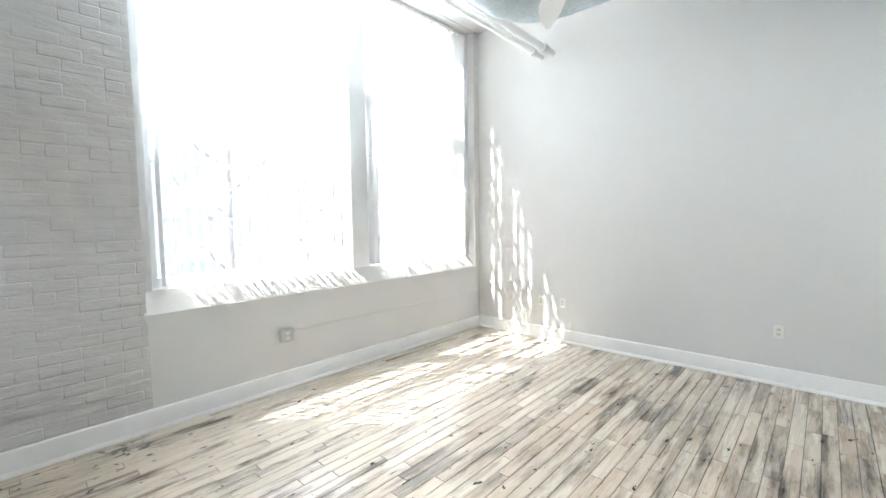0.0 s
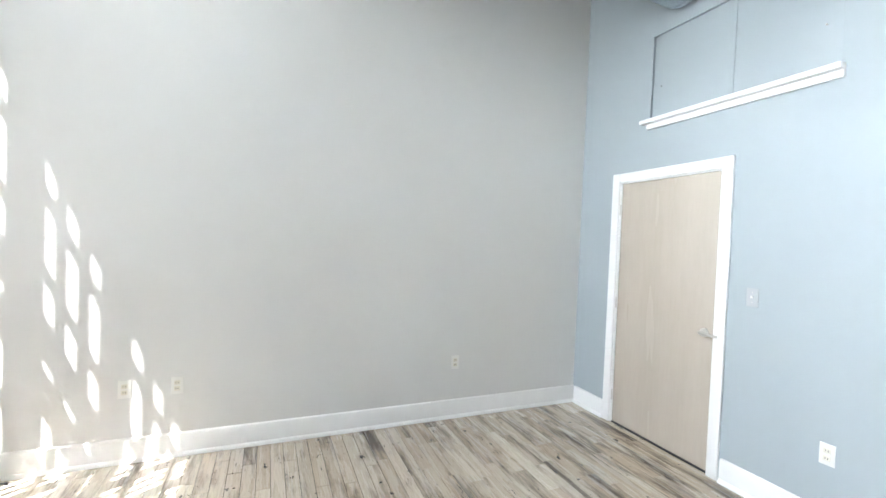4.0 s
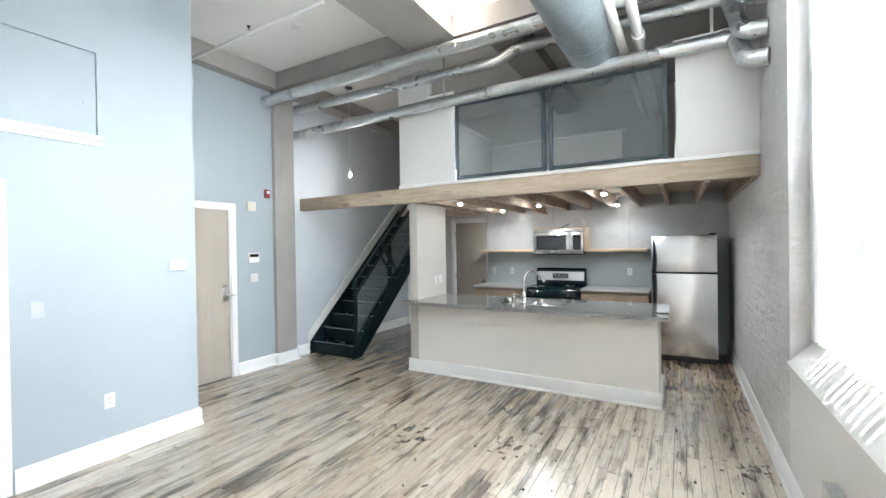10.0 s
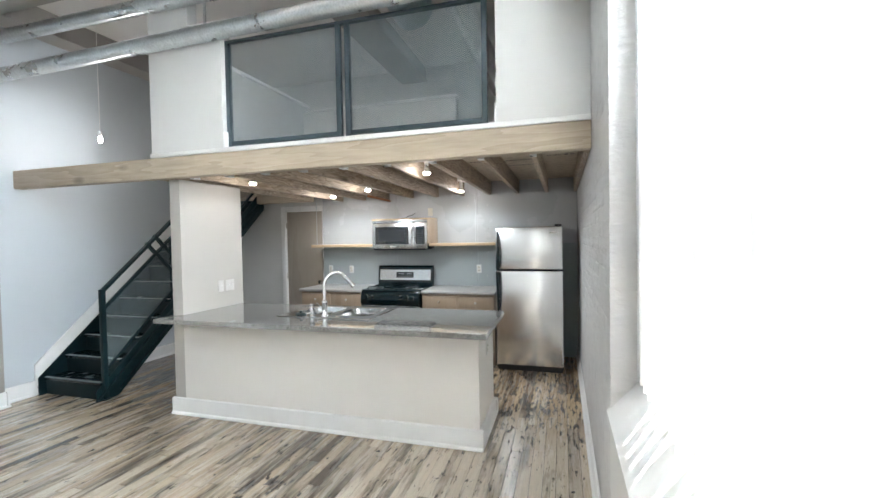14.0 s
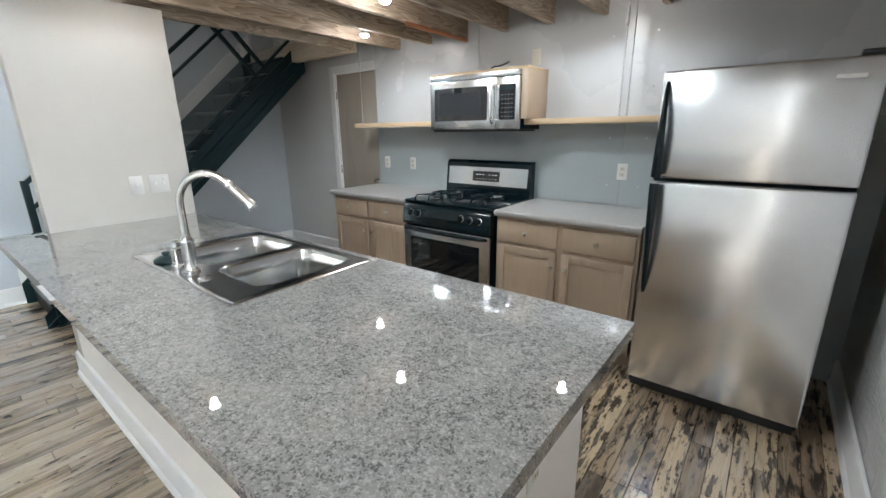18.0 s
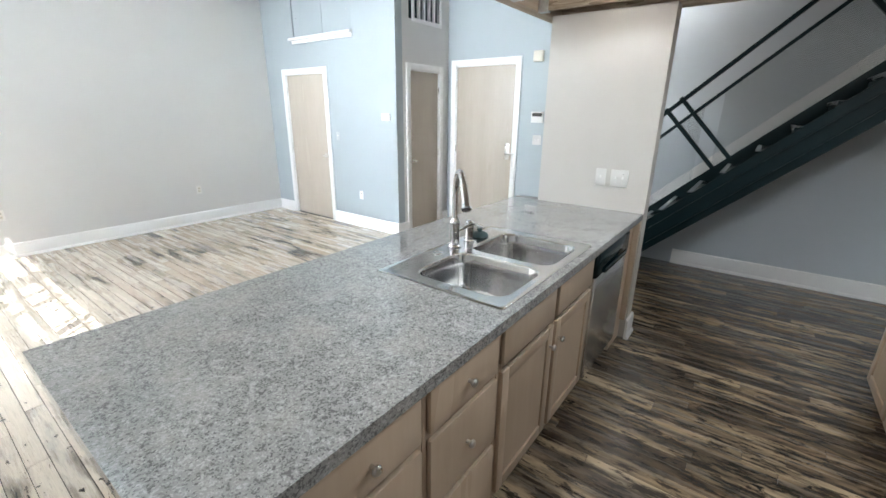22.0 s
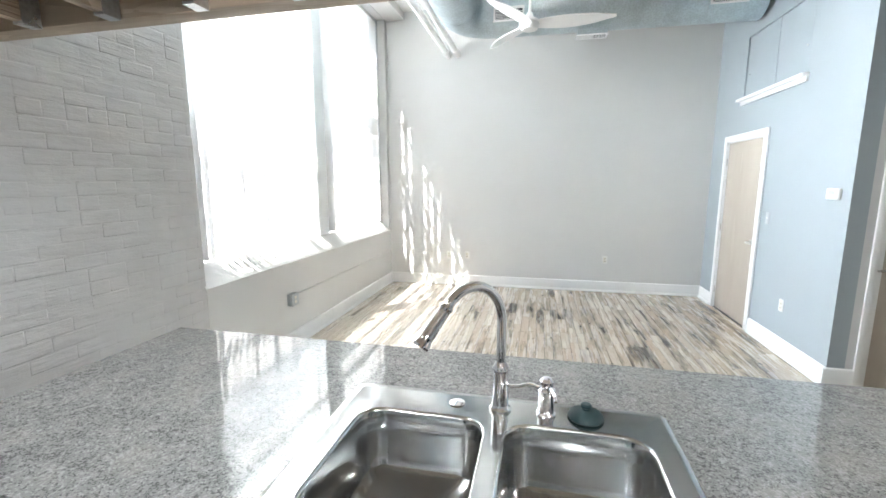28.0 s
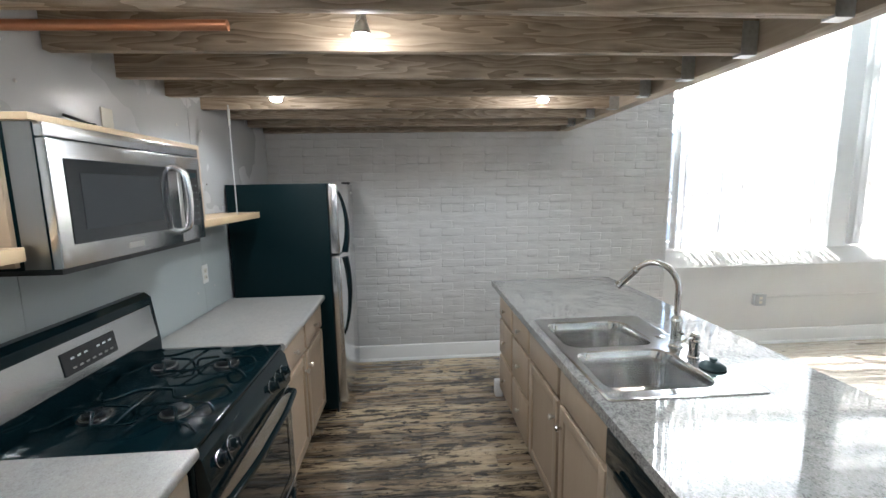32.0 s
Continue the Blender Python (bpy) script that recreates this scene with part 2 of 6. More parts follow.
def granite_material(name, dark, mid, light, scale=1.0, rough=0.05):
    """Speckled stone: mineral grains of three tones, black flecks and soft clouds."""
    m, n, l, b = shader(name)
    v = place(n, l)
    grains = n.new("ShaderNodeTexVoronoi")
    grains.inputs["Scale"].default_value = 210 * scale
    wobble = n.new("ShaderNodeVectorMath")
    wobble.operation = "MULTIPLY_ADD"
    soft = n.new("ShaderNodeTexNoise")
    soft.inputs["Scale"].default_value, soft.inputs["Detail"].default_value = 160 * scale, 2
    l.new(v, soft.inputs["Vector"])
    l.new(soft.outputs["Color"], wobble.inputs[0])
    wobble.inputs[1].default_value = (0.006 / scale,) * 3
    l.new(v, wobble.inputs[2])
    l.new(wobble.outputs[0], grains.inputs["Vector"])
    split = n.new("ShaderNodeSeparateColor")
    l.new(grains.outputs["Color"], split.inputs[0])
    patch, cloud = noise_of(n, l, v, 48 * scale, 4, 0.7), noise_of(n, l, v, 7, 5, 0.6)
    level = maths(n, l, "ADD", maths(n, l, "MULTIPLY", split.outputs[0], 0.34), maths(n, l, "MULTIPLY", patch, 0.66))
    level = maths(n, l, "ADD", level, maths(n, l, "MULTIPLY", maths(n, l, "SUBTRACT", cloud, 0.5), 0.36))
    c = ramp(n, l, level, ((0.34, dark), (0.44, mid), (0.56, mid), (0.68, light)))
    warm = ramp(n, l, cloud, ((0.5, (0, 0, 0)), (0.72, (0.35, 0.35, 0.35))))
    c = blend(n, l, warm, c, tuple(x * k for x, k in zip(mid, (1.05, 0.97, 0.88))))
    l.new(c, b.inputs["Base Color"])
    b.inputs["Roughness"].default_value = rough
    b.inputs["Coat Weight"].default_value = 0.5 if rough < 0.1 else 0.1
    b.inputs["Coat Roughness"].default_value = 0.005
    return m


def galvanised(name, color, rough):
    m, n, l, b = shader(name)
    v = n.new("ShaderNodeTexVoronoi")
    v.inputs["Scale"].default_value = 55
    l.new(place(n, l), v.inputs["Vector"])
    broad = noise_of(n, l, place(n, l), 4, 4)
    flakes = ramp(n, l, v.outputs["Distance"], ((0, tuple(x * 0.85 for x in color)), (0.8, tuple(min(1, x * 1.1) for x in color))))
    l.new(blend(n, l, ramp(n, l, broad, ((0.45, (0, 0, 0)), (0.75, (0.5, 0.5, 0.5)))), flakes, tuple(x * 0.7 for x in color)), b.inputs["Base Color"])
    l.new(ramp(n, l, broad, ((0.3, (rough * 0.8,) * 3), (0.7, (rough * 1.25,) * 3))), b.inputs["Roughness"])
    b.inputs["Metallic"].default_value = 0.9
    return m


def glowing(name, color, strength):
    m, n, l, b = shader(name)
    b.inputs["Base Color"].default_value = (0.9, 0.9, 0.88, 1)
    b.inputs["Emission Color"].default_value = (*color, 1)
    b.inputs["Emission Strength"].default_value = strength
    return m


def glass_material(name, tint=(0.97, 0.98, 0.98)):
    m, n, l, b = shader(name)
    b.inputs["Base Color"].default_value = (*tint, 1)
    b.inputs["Transmission Weight"].default_value = 1.0
    b.inputs["Roughness"].default_value = 0.0
    b.inputs["IOR"].default_value = 1.05
    return m


def slat_material(name):
    """Thin white vinyl that lets part of the daylight through."""
    m, n, l, b = shader(name)
    b.inputs["Base Color"].default_value = (0.62, 0.615, 0.60, 1)
    b.inputs["Roughness"].default_value = 0.45
    t, mix = n.new("ShaderNodeBsdfTranslucent"), n.new("ShaderNodeMixShader")
    t.inputs["Color"].default_value = (0.92, 0.90, 0.86, 1)
    ribs = noise_of(n, l, place(n, l, (300, 300, 3)), 1.0, 2)
    bump(n, l, b, ribs, 0.1, 0.001)
    mix.inputs[0].default_value = 0.07
    l.new(b.outputs[0], mix.inputs[1])
    l.new(t.outputs[0], mix.inputs[2])
    l.new(mix.outputs[0], n["Material Output"].inputs[0])
    return m


def sheathing(name):
    """Wood sheet with pressed strands and faded grey stamps."""
    m, n, l, b = shader(name)
    v = n.new("ShaderNodeTexVoronoi")
    v.inputs["Scale"].default_value = 1.0
    l.new(place(n, l, (14, 42, 1)), v.inputs["Vector"])
    strands = noise_of(n, l, place(n, l, (9, 60, 1)), 1.3, 5, 0.7)
    c = ramp(n, l, maths(n, l, "ADD", maths(n, l, "MULTIPLY", v.outputs["Distance"], 0.35), maths(n, l, "MULTIPLY", strands, 0.75)), ((0.32, (0.19, 0.155, 0.12)), (0.46, (0.47, 0.40, 0.32)), (0.75, (0.64, 0.56, 0.47))))
    l.new(c, b.inputs["Base Color"])
    b.inputs["Roughness"].default_value = 0.75
    bump(n, l, b, strands, 0.4, 0.004)
    return m


PAINT = plain("wall_paint", (0.645, 0.635, 0.62), 0.55, vary=0.025, scale=1.2, grain=140, relief=0.06)
# Same paint as the pillar's, brightened to make up for missing light.
PAINT_ISLAND_LIT = plain("island_paint_lit", (0.79, 0.755, 0.715), 0.5, vary=0.025, scale=1.2, grain=140, relief=0.06)
# The island's paint again, darkened to offset strong light on the pillar.
PAINT_WARM_DIM = plain("warm_wall_paint_dim", (0.47, 0.442, 0.408), 0.55, vary=0.025, scale=1.2, grain=140, relief=0.06)
PAINT_COOL = plain("cool_wall_paint", (0.385, 0.418, 0.423), 0.5, vary=0.025, scale=1.2, grain=140, relief=0.06)
# Wall paint of the stair wall with the sky's bluish light mixed in.
PAINT_SKYLIT = plain("skylit_wall_paint", (0.53, 0.565, 0.60), 0.5, vary=0.025, scale=1.2, grain=140, relief=0.06)
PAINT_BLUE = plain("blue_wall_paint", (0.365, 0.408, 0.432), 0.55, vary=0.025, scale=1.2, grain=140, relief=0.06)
BRICK = painted_brick("painted_brick", (0.565, 0.55, 0.543))
MORTAR = painted_brick("painted_mortar", (0.56, 0.545, 0.538))
PANEL_PAINT = plain("sheet_panel_paint", (0.46, 0.465, 0.47), 0.27, vary=0.03, scale=1.6, grain=90, relief=0.05)
CEILING = plain("ceiling_paint", (0.82, 0.80, 0.775), 0.7, vary=0.03, scale=1.0, grain=120, relief=0.05)
BEAM_PAINT = plain("grey_beam_paint", (0.33, 0.31, 0.29), 0.42, vary=0.06, scale=2.5, grain=80, relief=0.08)
TRIM = plain("white_trim_paint", (0.80, 0.79, 0.78), 0.32, vary=0.03, scale=5, grain=90, relief=0.03)
PLASTIC = plain("white_plastic", (0.74, 0.73, 0.70), 0.35, vary=0.02, relief=0.0)
PLATE = plain("painted_plate", (0.44, 0.46, 0.47), 0.4, vary=0.02, relief=0.0)
IVORY = plain("ivory_plastic", (0.60, 0.58, 0.555), 0.4, vary=0.02, relief=0.0)
ALMOND = plain("almond_plastic", (0.66, 0.62, 0.53), 0.4, vary=0.02, relief=0.0)
DARK = plain("dark_plastic", (0.02, 0.022, 0.025), 0.3, vary=0.1, relief=0.0)
RED = plain("red_plastic", (0.28, 0.03, 0.025), 0.4, vary=0.05, relief=0.0)
DOOR_WOOD = wood("door_veneer", (0.455, 0.40, 0.34), (0.40, 0.345, 0.285), axis=2, rough=0.42, ring=3.0, relief=0.03, stretch=9)
MAPLE = wood("maple_cabinet", (0.46, 0.355, 0.265), (0.385, 0.285, 0.20), axis=2, rough=0.38, ring=3.0, relief=0.03, stretch=9)
MAPLE_X = wood("maple_board", (0.60, 0.45, 0.29), (0.48, 0.34, 0.205), axis=0, rough=0.42, ring=3.0, relief=0.03, stretch=9)
PINE_X = wood("pine_beam", (0.60, 0.505, 0.395), (0.42, 0.335, 0.245), axis=0, rough=0.6, ring=9, knots=0.95, relief=0.2, stretch=11)
PINE_Y = wood("pine_joist", (0.63, 0.52, 0.40), (0.20, 0.145, 0.10), axis=1, rough=0.6, ring=24, knots=0.8, relief=0.2, stretch=11)
SHEET = sheathing("floor_sheathing")
STAMP = plain("grey_ink", (0.10, 0.095, 0.09), 0.8, vary=0.3, scale=40, relief=0.0)
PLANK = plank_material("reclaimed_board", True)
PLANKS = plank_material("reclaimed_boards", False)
SUBFLOOR = plain("dark_gap", (0.02, 0.016, 0.012), 0.9)
STEEL = brushed("brushed_steel_upright", (0.84, 0.85, 0.86), axis=2, rough=0.24, wave=0.8)
STEEL_X = brushed("brushed_steel_level", (0.68, 0.685, 0.69), axis=0, rough=0.24)
DARK_STEEL = brushed("dark_brushed_steel", (0.30, 0.30, 0.30), axis=2, rough=0.3)
SINK_STEEL = brushed("sink_steel", (0.60, 0.60, 0.595), 0.14, axis=0, strength=0.015)
CHROME = plain("chrome", (0.82, 0.82, 0.83), 0.06, 1.0, vary=0.02, relief=0.0)
NICKEL = plain("satin_nickel", (0.62, 0.60, 0.57), 0.28, 1.0, vary=0.03, relief=0.0)
BLACK = plain("black_enamel", (0.002, 0.009, 0.012), 0.12, vary=0.1, relief=0.0, shine=0.4)
IRON = plain("cast_iron", (0.006, 0.008, 0.009), 0.28, vary=0.2, grain=200, relief=0.3)
FRIDGE_BLACK = plain("textured_black", (0.002, 0.010, 0.012), 0.4, vary=0.05, grain=500, relief=0.1, shine=0.12)
DARK_GLASS = plain("dark_glass", (0.012, 0.014, 0.016), 0.05, vary=0.05, relief=0.0, coat=0.6)
TREAD_PAINT = plain("worn_tread_steel", (0.012, 0.024, 0.028), 0.26, vary=0.3, scale=9, grain=120, relief=0.06)
NOSING = plain("worn_nosing_steel", (0.20, 0.225, 0.235), 0.4, 0.3, vary=0.25, scale=14, relief=0.05)
STEEL_PAINT = plain("dark_teal_steel", (0.004, 0.017, 0.021), 0.4, vary=0.1, scale=6, relief=0.05, shine=0.22)
RAIL_PAINT = plain("blue_grey_steel", (0.055, 0.08, 0.095), 0.35, vary=0.1, scale=6, relief=0.05)
MESH_PAINT = plain("mesh_steel", (0.26, 0.315, 0.34), 0.4, 0.1, vary=0.1, relief=0.0)
STAIR_MESH = plain("stair_mesh_steel", (0.16, 0.19, 0.20), 0.4, vary=0.1, relief=0.0)
GRANITE = granite_material("grey_granite", (0.12, 0.116, 0.113), (0.262, 0.254, 0.246), (0.385, 0.373, 0.36), 1.15, 0.008)
LAMINATE = granite_material("grey_laminate", (0.275, 0.262, 0.252), (0.335, 0.32, 0.308), (0.385, 0.37, 0.355), 1.3, 0.28)
ZINC = galvanised("galvanised_steel", (0.60, 0.62, 0.63), 0.30)
DUCT_BLUE = galvanised("duct_steel", (0.50, 0.57, 0.60), 0.36)
BULB = glowing("lamp_glow", (1.0, 0.96, 0.91), 9.0)
GLASS = glass_material("window_glass")
SLAT = slat_material("vinyl_slat")
FRAME_PAINT = plain("window_frame_paint", (0.72, 0.74, 0.75), 0.4, vary=0.04)
KEY_INK = plain("grey_key_print", (0.13, 0.14, 0.145), 0.5, vary=0.1, relief=0.0)
RUBBER = plain("dark_green_rubber", (0.012, 0.035, 0.038), 0.45, vary=0.1)
COPPER = plain("copper_pipe", (0.55, 0.25, 0.14), 0.35, 0.9, vary=0.1)
FACADE = plain("pale_brick_facade", (0.78, 0.70, 0.62), 0.8, vary=0.10, scale=0.4, grain=3)
ASPHALT = plain("asphalt", (0.065, 0.063, 0.06), 0.9, vary=0.15, scale=0.3, grain=20)
PALE_GLASS = plain("pale_far_glass", (0.62, 0.64, 0.66), 0.3, vary=0.1)
BARK = plain("bark", (0.42, 0.38, 0.34), 0.9, vary=0.2, scale=4, grain=30)

# ---- builders ----
BASES = {}


def box(bm, x0, x1, y0, y1, z0, z1, bevel=0.0, segments=2):
    m = Matrix.Translation(((x0 + x1) / 2, (y0 + y1) / 2, (z0 + z1) / 2)) @ Matrix.Diagonal((abs(x1 - x0), abs(y1 - y0), abs(z1 - z0), 1))
    made = bmesh.ops.create_cube(bm, size=1.0, matrix=m)
    if bevel:
        edges = {e for v in made["verts"] for e in v.link_edges}
        bmesh.ops.bevel(bm, geom=list(edges), offset=bevel, segments=segments, profile=0.5, affect="EDGES")
    return bm


def rod(bm, a, b, r, r2=None, seg=16):
    a, b = Vector(a), Vector(b)
    m = Matrix.Translation((a + b) / 2) @ (b - a).to_track_quat("Z", "Y").to_matrix().to_4x4()
    bmesh.ops.create_cone(bm, cap_ends=True, segments=seg, radius1=r, radius2=r if r2 is None else r2, depth=(b - a).length, matrix=m)
    return bm


def bar(bm, a, b, w, h, up=(0, 0, 1)):
    """A flat bar from a to b, w across and h along up."""
    a, b = Vector(a), Vector(b)
    z = (b - a).normalized()
    x = Vector(up).cross(z).normalized()
    y = z.cross(x)
    m = Matrix((x * w, y * h, z * (b - a).length)).transposed().to_4x4()
    bmesh.ops.create_cube(bm, size=1.0, matrix=Matrix.Translation((a + b) / 2) @ m)
    return bm


def tube(bm, points, r, seg=16, caps=True):
    """A round tube along points; r is one radius or one for each point."""
    pts = [Vector(p) for p in points]
    radii = r if isinstance(r, (list, tuple)) else [r] * len(pts)
    rings, x = [], None
    for i, p in enumerate(pts):
        d = (pts[min(i + 1, len(pts) - 1)] - pts[max(i - 1, 0)]).normalized()
        x = (x - d * x.dot(d)).normalized() if x else d.orthogonal().normalized()
        y = d.cross(x)
        rings.append([bm.verts.new(p + radii[i] * (math.cos(2 * math.pi * k / seg) * x + math.sin(2 * math.pi * k / seg) * y)) for k in range(seg)])
    for a, b in zip(rings, rings[1:]):
        for k in range(seg):
            bm.faces.new((a[k], a[(k + 1) % seg], b[(k + 1) % seg], b[k]))
    if caps:
        bm.faces.new(rings[0][::-1])
        bm.faces.new(rings[-1])
    return bm


def bend(points, radius, steps=6):
    """The points of a line with its corners rounded."""
    pts = [Vector(p) for p in points]
    out = [pts[0]]
    for a, b, c in zip(pts, pts[1:], pts[2:]):
        r = min(radius, (a - b).length * 0.49, (c - b).length * 0.49)
        p, q = b + (a - b).normalized() * r, b + (c - b).normalized() * r
        out += [p.lerp(b, t).lerp(b.lerp(q, t), t) for t in [k / steps for k in range(steps + 1)]]
    return out + [pts[-1]]


def lathe(bm, centre, profile, seg=24, axis="Z"):
    """A turned shape; profile: radius and height from the bottom up."""
    turn = {"Z": Matrix.Identity(3), "X": Matrix.Rotation(math.pi / 2, 3, "Y"), "Y": Matrix.Rotation(-math.pi / 2, 3, "X")}[axis]
    rings = [[bm.verts.new(Vector(centre) + turn @ Vector((r * math.cos(2 * math.pi * k / seg), r * math.sin(2 * math.pi * k / seg), h))) for k in range(seg)] for r, h in profile]
    for a, b in zip(rings, rings[1:]):
        for k in range(seg):
            bm.faces.new((a[k], a[(k + 1) % seg], b[(k + 1) % seg], b[k]))
    bm.faces.new(rings[0][::-1])
    bm.faces.new(rings[-1])
    return bm


def wall_with(axis, d0, d1, lo, hi, z0, z1, openings):
    """A wall slab with rectangular openings (from, to, bottom, top) cut through; axis: the way it runs."""
    bm = bmesh.new()
    along = sorted({lo, hi, *(v for o in openings for v in o[:2])})
    up = sorted({z0, z1, *(v for o in openings for v in o[2:])})
    solid_at = lambda i, j: 0 <= i < len(along) - 1 and 0 <= j < len(up) - 1 and not any(o[0] <= along[i] and along[i + 1] <= o[1] and o[2] <= up[j] and up[j + 1] <= o[3] for o in openings)
    made = {}

    def at(i, j, d):
        if (i, j, d) not in made:
            made[i, j, d] = bm.verts.new((along[i], d, up[j]) if axis == "x" else (d, along[i], up[j]))
        return made[i, j, d]

    for i in range(len(along) - 1):
        for j in range(len(up) - 1):
            if not solid_at(i, j):
                continue
            for d in (d0, d1):
                bm.faces.new((at(i, j, d), at(i + 1, j, d), at(i + 1, j + 1, d), at(i, j + 1, d)))
            for di, dj, a, b in ((-1, 0, (i, j), (i, j + 1)), (1, 0, (i + 1, j), (i + 1, j + 1)), (0, -1, (i, j), (i + 1, j)), (0, 1, (i, j + 1), (i + 1, j + 1))):
                if not solid_at(i + di, j + dj):
                    bm.faces.new((at(*a, d0), at(*b, d0), at(*b, d1), at(*a, d1)))
    return bm


def mesh_of(name, bm, material, offset=(0, 0, 0), smooth=True):
    me = bpy.data.meshes.new(name)
    bmesh.ops.translate(bm, verts=bm.verts, vec=-Vector(offset))
    bmesh.ops.recalc_face_normals(bm, faces=bm.faces)
    bm.to_mesh(me)
    bm.free()
    me.materials.append(material)
    if smooth:
        me.shade_smooth()
        me.set_sharp_from_angle(angle=radians(35))
    return me


def fresh():
    return bmesh.new()


def thing(name, at, label, category, group="", kind=""):
    ob = new(name)
    ob.location = at
    ob.empty_display_size = 0.1
    BASES[ob.name] = Vector(at)
    return tagged(ob, label, category, group, kind)


def part(name, bm, material, parent, label="", smooth=True):
    """One mesh under a thing or under a part; bm is in the world's coordinates."""
    base = BASES[parent.name]
    ob = new(name, mesh_of(name, bm, material, base, smooth))
    ob.parent = parent
    BASES[ob.name] = base
    return tagged(ob, label)


def solid(name, bm, material, label="", category="", group="", kind="", smooth=True, at=(0, 0, 0)):
    """A thing or a piece of the setting that is one mesh."""
    ob = new(name, mesh_of(name, bm, material, at, smooth))
    ob.location = at
    BASES[ob.name] = Vector(at)
    return tagged(ob, label, category, group, kind)


def rounded(x0, x1, y0, y1, r, n=5):
    """A rectangle's outline with round corners, anticlockwise."""
    out = []
    for cx, cy, a in ((x1 - r, y1 - r, 0), (x0 + r, y1 - r, 90), (x0 + r, y0 + r, 180), (x1 - r, y0 + r, 270)):
        out += [(cx + r * math.cos(radians(a + 90 * k / n)), cy + r * math.sin(radians(a + 90 * k / n))) for k in range(n + 1)]
    return out

# ---- the setting ----
XW, XE, XD, XS = -2.98, 1.585, 2.64, 2.70      # window wall, closet wall, entry wall, stair wall
YN, YC, YK, YS = 5.03, 2.33, -2.73, -2.80      # far wall, closet's side, kitchen wall, wall with the small door
TOP, LOFT, BEAM_Y = 4.10, 2.42, 0.09

bm = fresh()
box(bm, -3.29, 3.0, -3.1, 5.4, -0.25, -0.014)
floor = solid("floor", bm, SUBFLOOR, "worn reclaimed maple strip floor with dark stains", "floor", kind="structure")
bm = fresh()
box(bm, -3.29, 3.0, -3.1, 5.4, TOP, TOP + 0.25)
solid("ceiling", bm, CEILING, "smooth painted ceiling", "ceiling", kind="structure")

# window wall: brick to the kitchen side, plaster under the window
bm = fresh()
box(bm, -3.29, XW - 0.0038, -3.05, 1.13, -0.014, TOP)
wall_west = solid("wall_west", bm, MORTAR, "white-grey painted brick wall", "wall", kind="structure")
bm = wall_with("y", -3.29, XW, 1.13, 5.3, -0.014, TOP, [(1.13, 4.93, 0.83, 3.98)])
solid("wall_west_window", bm, PAINT, "plain painted wall round the big window", "wall", kind="structure")
bm = fresh()
box(bm, XW, 3.0, YN, YN + 0.2, -0.014, TOP)
solid("wall_north", bm, PAINT, "long plain light grey painted wall", "wall", kind="structure")

# closet block with two doors, a recessed panel and a grille
D0, D1, DH = 3.665, 4.555, 2.072
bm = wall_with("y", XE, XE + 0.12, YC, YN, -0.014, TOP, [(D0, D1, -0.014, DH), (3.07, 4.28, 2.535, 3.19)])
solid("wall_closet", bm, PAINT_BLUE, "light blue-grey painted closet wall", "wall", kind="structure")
N0, N1 = 1.828, 2.438
bm = wall_with("x", YC, YC + 0.12, XE + 0.12, XD, -0.014, TOP, [(N0, N1, -0.014, DH), (N0, N1, 2.63, 3.12)])
solid("wall_closet_side", bm, PAINT, "grey painted side wall of the closet", "wall", kind="structure")
bm = fresh()
box(bm, XE + 0.2, XD, YC + 0.2, YN - 0.01, -0.01, TOP - 0.01)
solid("closet_core", bm, DARK, "dark closet behind closed doors", "wall", kind="structure")

# entry wall, column and stair wall
E0, E1, EH = 1.278, 2.195, 2.16
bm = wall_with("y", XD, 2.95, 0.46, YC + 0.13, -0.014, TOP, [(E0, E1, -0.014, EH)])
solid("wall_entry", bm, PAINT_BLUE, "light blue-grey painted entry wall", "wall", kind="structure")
bm = fresh()
box(bm, XS, 2.95, YS - 0.1, 0.46, -0.014, TOP)
solid("wall_stairs", bm, PAINT_SKYLIT, "painted wall beside the staircase", "wall", kind="structure")
bm = fresh()
box(bm, 2.58, XS, 0.29, 0.63, -0.014, 3.86, 0.006)
solid("column", bm, BEAM_PAINT, "grey painted square column at the entry", "column", kind="structure")

# wall with the small door, and the kitchen's panelled wall before it
S0, S1, SH = 0.86, 1.55, 2.10
bm = wall_with("x", YS - 0.15, YS, XW, XS, -0.014, TOP, [(S0, S1, -0.014, SH)])
solid("wall_south", bm, PAINT, "grey painted back wall", "wall", kind="structure")
kitchen_wall = thing("wall_kitchen", (-1.1, YK, 0), "grey wall of screwed sheet panels behind the kitchen", "wall", kind="structure")
SEAMS = (XW, -1.645, -0.43, 0.815)
for a, b in zip(SEAMS, SEAMS[1:]):
    bm = fresh()
    box(bm, a + 0.001, b - 0.001, YS + 0.002, YK, 1.5305, 2.395, 0.002, 1)
    panel = part("panel", bm, PANEL_PAINT, kitchen_wall)
    part("backsplash", box(fresh(), a + 0.001, b - 0.001, YS + 0.002, YK, -0.01, 1.5295, 0.0005, 1), PAINT_COOL, kitchen_wall, "blue-grey painted lower wall")
    for i in range(2):
        for j in range(4):
            bm = fresh()
            x = a + 0.12 + (b - a - 0.24) * i + 0.03 * math.sin(7 * j + a)
            lathe(bm, (x, YK, 1.08 + 0.33 * j), ((0.007, 0.0), (0.006, 0.002), (0.002, 0.003)), 8, "Y")
            part("screw", bm, NICKEL, panel)

